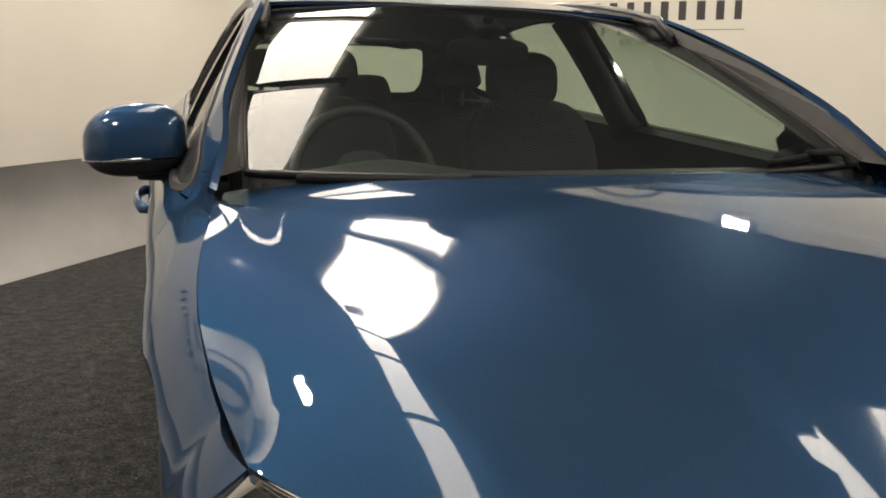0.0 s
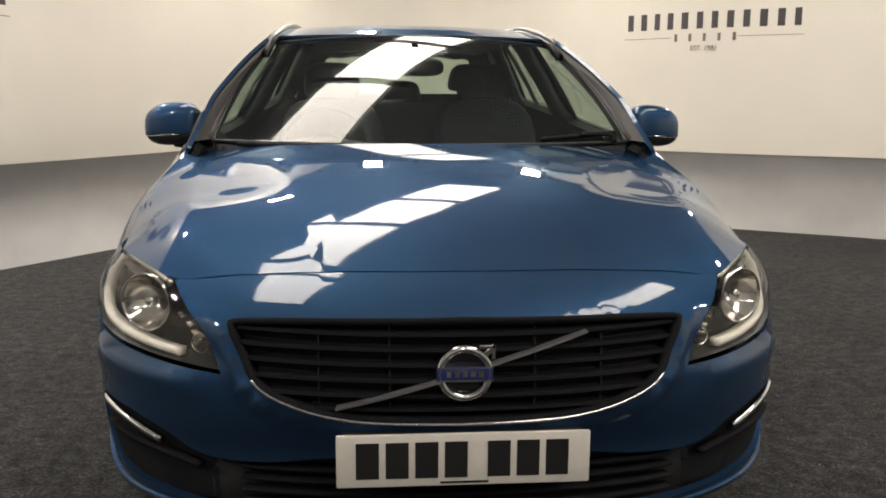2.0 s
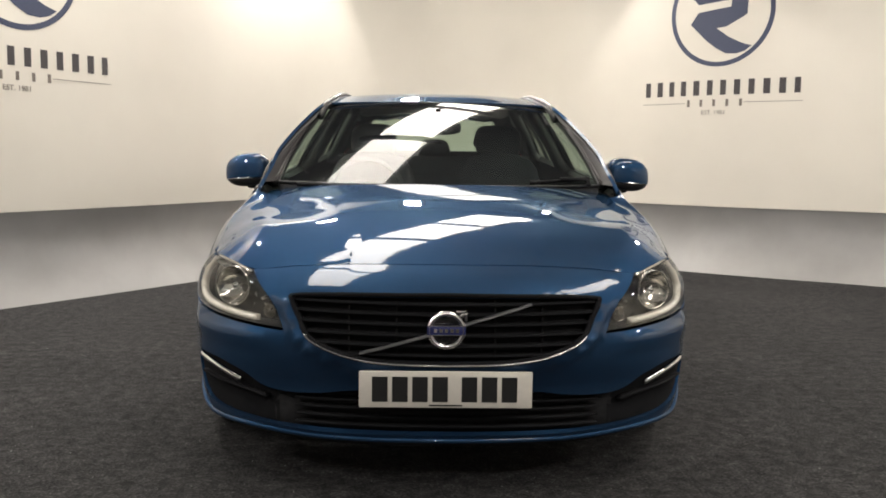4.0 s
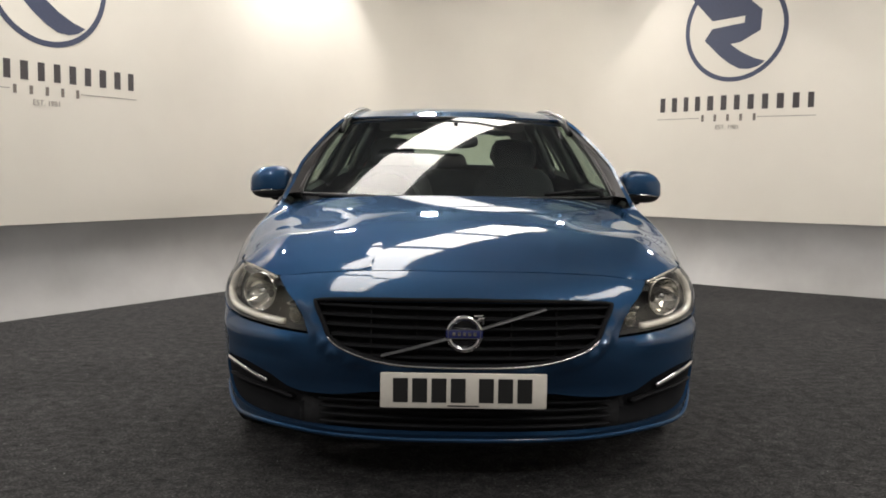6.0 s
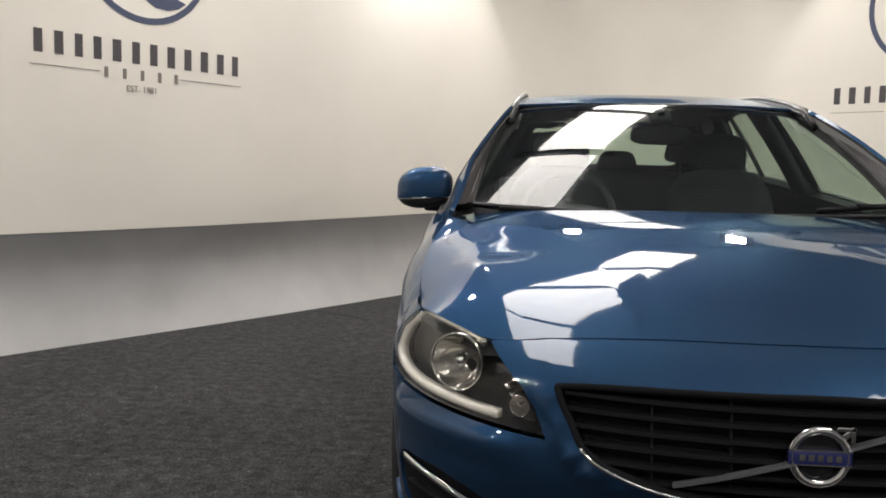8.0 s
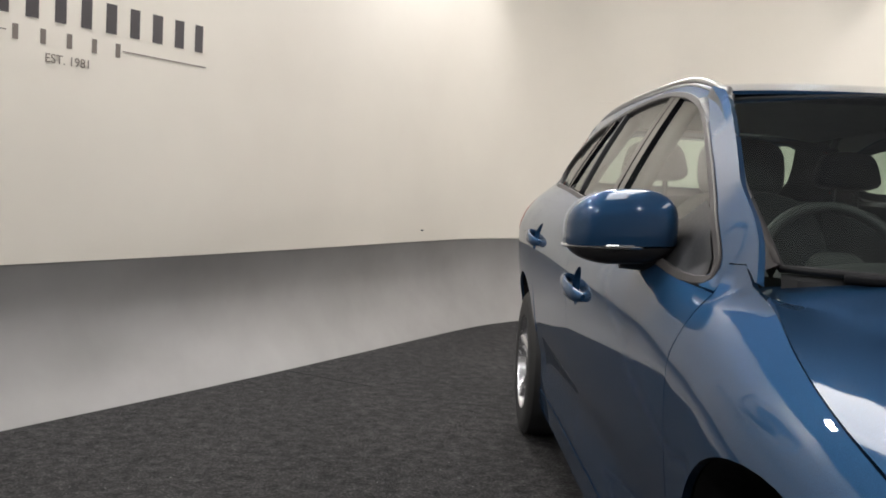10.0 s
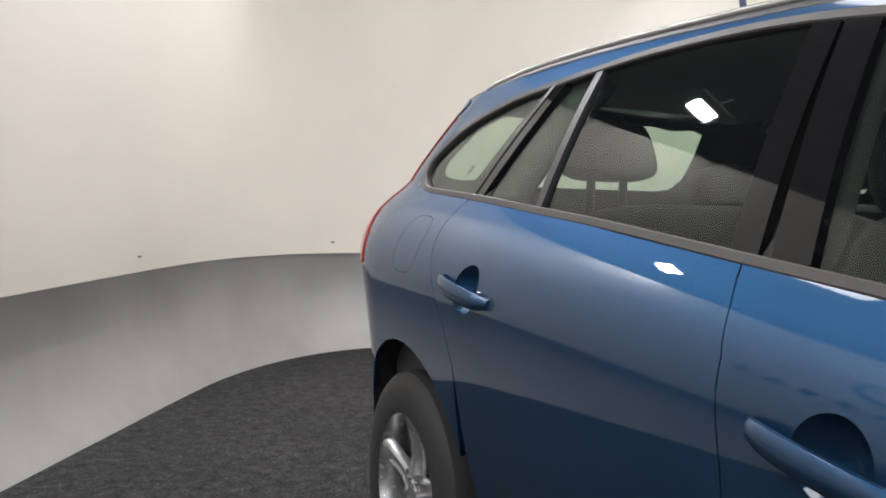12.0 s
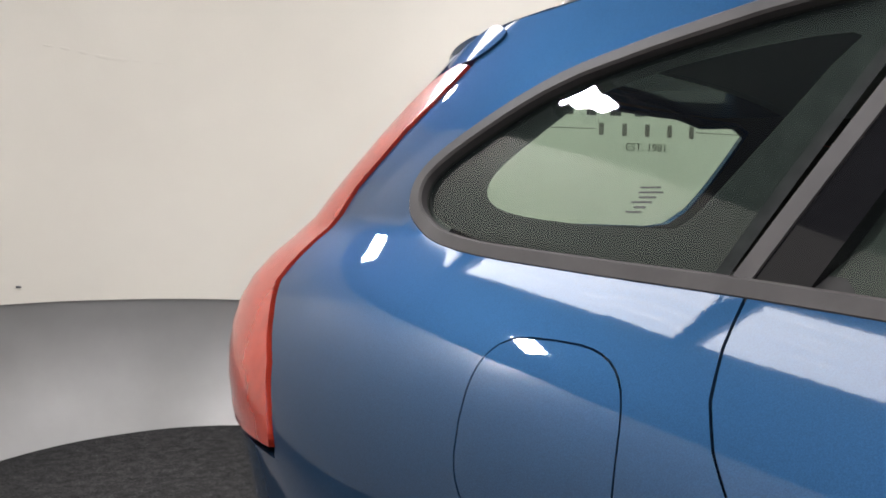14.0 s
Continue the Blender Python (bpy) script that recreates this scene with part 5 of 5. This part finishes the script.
def build_interior():
    for cx in (-0.37, 0.37):
        build_seat(cx, 1.22)
    bench = part("rear_bench", blob(0, 2.20, 0.50, 0.62, 0.26, 0.10, 0.5), CLOTH, car, "charcoal cloth rear bench with three head restraints")
    part("backrest", blob(0, 2.52, 0.80, 0.62, 0.085, 0.30, 0.45, 16), CLOTH, bench)
    for cx in (-0.41, 0.0, 0.41):
        part("head_restraint", blob(cx, 2.60, 1.232 if cx else 1.15, 0.130 if cx else 0.11, 0.05, 0.080 if cx else 0.06, 0.5, 8, taper=0.16), CLOTH, bench)
        for dx in (-0.05, 0.05):
            bm = bmesh.new()
            bmesh.ops.create_cone(bm, cap_ends=True, segments=8, radius1=0.012, radius2=0.012, depth=0.16, matrix=Matrix.Translation((cx + dx, 2.60, 1.10)))
            part("restraint_post", bm, DASH, bench)
    # dashboard with its hood over the dials
    def dash(a, b):
        f = b
        y = 0.42 + 0.48 * f
        z = 0.935 - 0.02 * f - 0.10 * max(0, f - 0.85) / 0.15 + 0.035 * math.exp(-((a + 0.37) / 0.17) ** 2) * math.sin(math.pi * min(1, max(0, (f - 0.45) / 0.55)))
        return np.array((a, y - 0.10 * (1 - (a / 0.72) ** 2) * (1 - f), z))
    d = sheet("dashboard", [(-0.70, 0), (0.70, 0), (0.70, 1), (-0.70, 1)], dash, DASH, car, "black dashboard with a hood over the dials", step=0.05, lip=0.05)
    bm = bmesh.new()
    box(bm, -0.70, 0.70, 0.86, 0.92, 0.55, 0.82, 0.02)
    box(bm, -0.14, 0.14, 0.84, 0.95, 0.40, 0.86, 0.02)
    part("dash_face", bm, DASH, d)
    # steering wheel, right-hand drive
    c = Vector((-0.37, 0.97, 0.90))
    tilt = Matrix.Rotation(radians(-24), 3, "X")
    ring = [np.array(c + tilt @ Vector((0.185 * math.cos(a), 0, 0.185 * math.sin(a)))) for a in np.linspace(0, 2 * math.pi, 40, endpoint=False)]
    vs, fs = tube(ring, circle_ring(0.015, 8), closed=True, normals=[np.array(tilt @ Vector((0, 1, 0)))] * 40)
    w = hang("steering_wheel", mesh_from("steering_wheel", vs, fs, DASH), car, "black leather steering wheel")
    part("wheel_hub", blob(c.x, c.y, c.z, 0.075, 0.03, 0.065, 0.7, 24), DASH, w)
    for a in (0, 180, 270):
        p = c + tilt @ Vector((0.12 * math.cos(radians(a)), 0, 0.12 * math.sin(radians(a))))
        bm = bmesh.new()
        box(bm, -0.07, 0.07, -0.01, 0.01, -0.02, 0.02, 0.006, m=Matrix.Translation(p) @ tilt.to_4x4() @ Matrix.Rotation(radians(-a), 4, "Y"))
        part("wheel_spoke", bm, DASH, w)
    # mirror on the windscreen
    bm = blob(-0.002, 1.04, 1.233, 0.122, 0.022, 0.038, 0.6)
    im = part("inside_mirror", bm, MATTE, car, "black inside mirror")
    bm = bmesh.new()
    top, foot = screen_skin(0, 0.97), screen_skin(0, 0.80)
    mid = (top + foot) / 2
    slope = math.atan2(top[2] - foot[2], top[1] - foot[1])
    box(bm, -0.045, 0.045, -0.075, 0.075, -0.034, -0.010, 0.008, m=Matrix.Translation(Vector(mid)) @ Matrix.Rotation(slope, 4, "X"))
    box(bm, -0.014, 0.014, 1.045, 1.065, 1.24, mid[2], 0.004)
    part("sensor_cover", bm, MATTE, im)
    # tub, door cards and pillar linings
    bm = bmesh.new()
    box(bm, -0.78, 0.78, 0.45, 3.35, 0.20, 0.30, 0.03)
    t = part("floor_tub", bm, INNER, car, "dark floor of the cabin and boot")
    bm = bmesh.new()
    box(bm, -0.62, 0.62, 2.72, 3.38, 0.93, 0.95, 0.01)
    part("load_cover", bm, CLOTH, t)
    bm = bmesh.new()
    box(bm, -0.70, 0.70, 0.36, 0.42, 0.30, 0.90, 0.02)
    part("bulkhead", bm, DARK, t)
    bm = bmesh.new()
    box(bm, -0.70, 0.70, 3.36, 3.42, 0.30, 1.04, 0.02)
    part("boot_lining", bm, INNER, t)
    frame_out = [(0.55, 0.90), (3.40, 1.06), (3.52, 1.16), (3.46, 1.27), (3.30, 1.372), (3.16, 1.385)] + [(y, roof_edge_z(y) - 0.012) for y in np.linspace(3.0, 1.35, 12)] + [(1.1, 1.33), (0.80, 1.205), (0.55, 1.08), (0.50, 1.0)]
    hole = shrink(spline(DLO, 2, closed=True), -0.004)
    for mir in (False, True):
        def inner(a, b):
            return side(a, b) + np.array((0.024, 0, 0))
        ob = sheet("pillar_lining", frame_out, inner, LINING, car, "", holes=[[tuple(p) for p in hole]], step=0.06, lip=0, flip=True)
        card = sheet("door_card", [(0.45, 0.35), (3.30, 0.35), (3.35, 1.10), (2.66, 1.085), (2.02, 1.04), (1.2, 0.965), (0.45, 0.90)], lambda a, b: side(a, b) + np.array((0.07, 0, 0)), INNER, car, "", step=0.12, lip=-0.03, flip=True)
        for s0, z0, s1, z1, wd in ((1.60, 1.0, 1.68, 1.40, 0.085), (2.62, 1.08, 2.45, 1.40, 0.08)):
            pts = [side(s0 + (s1 - s0) * i / 8, z0 + (z1 - z0) * i / 8) + np.array((0.06, 0, 0)) for i in range(9)]
            vs, fs = tube(pts, circle_ring(wd, 8, 0.4, 1.0), normals=[(-1, 0, 0.4)] * 9)
            if mir:
                vs = [(-v[0], v[1], v[2]) for v in vs]
                fs = [f[::-1] for f in fs]
            hang("inner_post", mesh_from("inner_post", vs, fs, INNER), car)
        if mir:
            for o in (ob, card):
                mirror_x(o)
                bpy.data.objects.remove(o)


build_interior()

# ---- the hall's roof with daylight strips, and the floodlights ----
def build_ceiling():
    bm = bmesh.new()
    box(bm, -15, 15, -14, 20, HALL_TOP + 0.12, HALL_TOP + 0.25)
    tagged(part("ceiling", bm, SHED, None, "grey profiled hall roof", smooth=False), category="ceiling", kind="structure")
    ax = Vector((0.415, 1.0, 0)).normalized()
    turn = math.atan2(-ax.x, ax.y)
    pitch = 3.1
    for ox, oy, n0, n1 in ((-0.17, 6.5, -2, 1), (4.5, 0.0, -2, 0)):
        for k in range(n0, n1 + 1):
            c = Vector((ox, oy, HALL_TOP + 0.06)) + ax * (0.27 + k * pitch)
            m = Matrix.Translation(c) @ Matrix.Rotation(turn, 4, "Z")
            bm = bmesh.new()
            for j in range(6):
                x = -0.61 + j * 0.2035
                box(bm, x, x + 0.196, -1.46, 1.46, -0.012 + 0.02 * (j % 2), 0.01 + 0.02 * (j % 2), m=m)
            tagged(part("roof_light", bm, DAY, None, "translucent ribbed daylight panel in the hall roof", smooth=False), category="skylight", kind="structure")
        for k in range(n0, n1 + 2):
            c = Vector((ox, oy, HALL_TOP)) + ax * (0.27 + (k - 0.5) * pitch)
            bm = bmesh.new()
            box(bm, -0.9, 0.9, -0.10, 0.10, -0.10, 0.05, 0.008, m=Matrix.Translation(c) @ Matrix.Rotation(turn, 4, "Z"))
            tagged(part("purlin", bm, STEEL, None, "grey steel purlin under the roof lights", smooth=False), category="beam", kind="structure")


def build_floodlights():
    for lx, ly, lz, watts in LAMPS:
        m = look((lx, ly, lz), lamp_aim(lx, ly, lz))
        lamp = tagged(new("flood_light"), "black floodlight aimed down at the car", "floodlight", "floodlights over the stand")
        lamp.matrix_world = m
        bm = bmesh.new()
        box(bm, -0.18, 0.18, -0.11, 0.11, 0.012, 0.075, 0.012)
        part("housing", bm, STEEL, lamp)
        bm = bmesh.new()
        for k in range(5):
            box(bm, -0.15 + k * 0.075 - 0.006, -0.15 + k * 0.075 + 0.006, -0.09, 0.09, 0.07, 0.11)
        part("cooling_fins", bm, STEEL, lamp)
        bm = bmesh.new()
        box(bm, -0.012, 0.012, -0.012, 0.012, 0.08, 0.55)
        part("bracket", bm, STEEL, lamp)


build_ceiling()
build_floodlights()

# ---- signs on the wall ----
ARC = np.concatenate([[0], np.cumsum(np.linalg.norm(np.diff(plan, axis=0), axis=1))])


def on_wall(a, z, off=0.0):
    """The place on the wall's face at a metres along it and z up, off metres proud of it."""
    i = int(np.clip(np.searchsorted(ARC, a) - 1, 0, len(plan) - 2))
    f = (a - ARC[i]) / (ARC[i + 1] - ARC[i])
    p = plan[i] * (1 - f) + plan[i + 1] * f
    n = plan_n[i] * (1 - f) + plan_n[i + 1] * f
    n /= np.linalg.norm(n)
    p = p + n * (0.152 - off)
    return np.array((p[0], p[1], z))


def wall_piece(name, outline, a0, z0, k, parent, mat=None, holes=(), step=0.06):
    return sheet(name, outline, lambda u, v: on_wall(a0 + u * k, z0 + v * k, 0.0015), mat or LOGO, parent, holes=holes, step=step, lip=0.0015)


def build_sign(a0, zt, k):
    """A round emblem over a row of letter-size bars, a rule broken by five small bars, and the founding year."""
    c = on_wall(a0, zt, 0.0)
    sign = tagged(new("wall_sign"), "navy vinyl emblem and lettering bars on the cream wall", "sign", "signs on the wall")
    ring_o = [(0.525 * math.cos(t), 0.655 + 0.525 * math.sin(t)) for t in np.linspace(0, 2 * math.pi, 72, endpoint=False)]
    ring_i = [(0.480 * math.cos(t), 0.655 + 0.480 * math.sin(t)) for t in np.linspace(0, 2 * math.pi, 72, endpoint=False)]
    wall_piece("ring", ring_o, a0, zt, k, sign, holes=[ring_i])
    u = 0.525 / 254
    raw = [(262, -62), (320, 0), (385, 70), (550, 58), (547, 90), (385, 107), (347, 160), (430, 240), (480, 278), (530, 305), (580, 308), (620, 297), (652, 275), (600, 258), (540, 228), (480, 185), (530, 180), (625, 130), (630, 35), (580, -8), (540, -62)]
    wall_piece("emblem", [((x - 497) * u, 0.655 - (y - 110) * u) for x, y in raw], a0, zt, k, sign)
    widths = (0.10, 0.105, 0.095, 0.10, 0.115, 0.105, 0.105, 0.11, 0.105, 0.115, 0.11, 0.10)
    x = -0.81
    def bar(name, x0, x1, z0, z1, mat):
        wall_piece(name, [(x0, z0), (x1, z0), (x1, z1), (x0, z1)], a0, zt, k, sign, mat)
    for w in widths:
        bar("letter_bar", x + 0.22 * w, x + 0.78 * w, -0.145, 0.0, LETTER)
        x += w + (1.62 - sum(widths)) / 11
    for x0, x1 in ((-0.815, -0.345), (0.265, 0.815)):
        wall_piece("rule", [(x0, -0.2225), (x1, -0.2225), (x1, -0.2175), (x0, -0.2175)], a0, zt, k, sign, TAN, step=0.1)
    for i in range(5):
        x = -0.325 + i * 0.135
        bar("small_bar", x + 0.008, x + 0.036, -0.255, -0.187, TAN)
    # the year is set in type
    cu = bpy.data.curves.new("year", "FONT")
    cu.body, cu.size, cu.extrude, cu.align_x = "EST. 1981", 0.060 * k, 0.0006, "CENTER"
    cu.materials.append(TAN)
    p, q = on_wall(a0 - 0.035, zt - 0.335 * k, 0.003), on_wall(a0 + 0.035, zt - 0.335 * k, 0.003)
    d = Vector(q - p).normalized()
    ob = new("year", cu)
    ob.parent = sign
    n = d.cross(Vector((0, 0, 1)))
    ob.matrix_world = Matrix((( d.x, 0, n.x, p[0]), (d.y, 0, n.y, p[1]), (0, 1, n.z, p[2]), (0, 0, 0, 1)))


build_sign(16.71, 1.897, 1.0)
build_sign(8.55, 1.827, 0.92)


def build_marks():
    for a in (11.49, 13.415):
        p = on_wall(a, 0.764, 0.004)
        bm = bmesh.new()
        bmesh.ops.create_uvsphere(bm, u_segments=10, v_segments=6, radius=0.009, matrix=Matrix.Translation(p) @ Matrix.Diagonal((1.6, 0.6, 0.7, 1)))
        tagged(part("screw_head", bm, STEEL, None), "small steel screw head in the wall above the skirting", "screw", "screws in the wall")


build_marks()
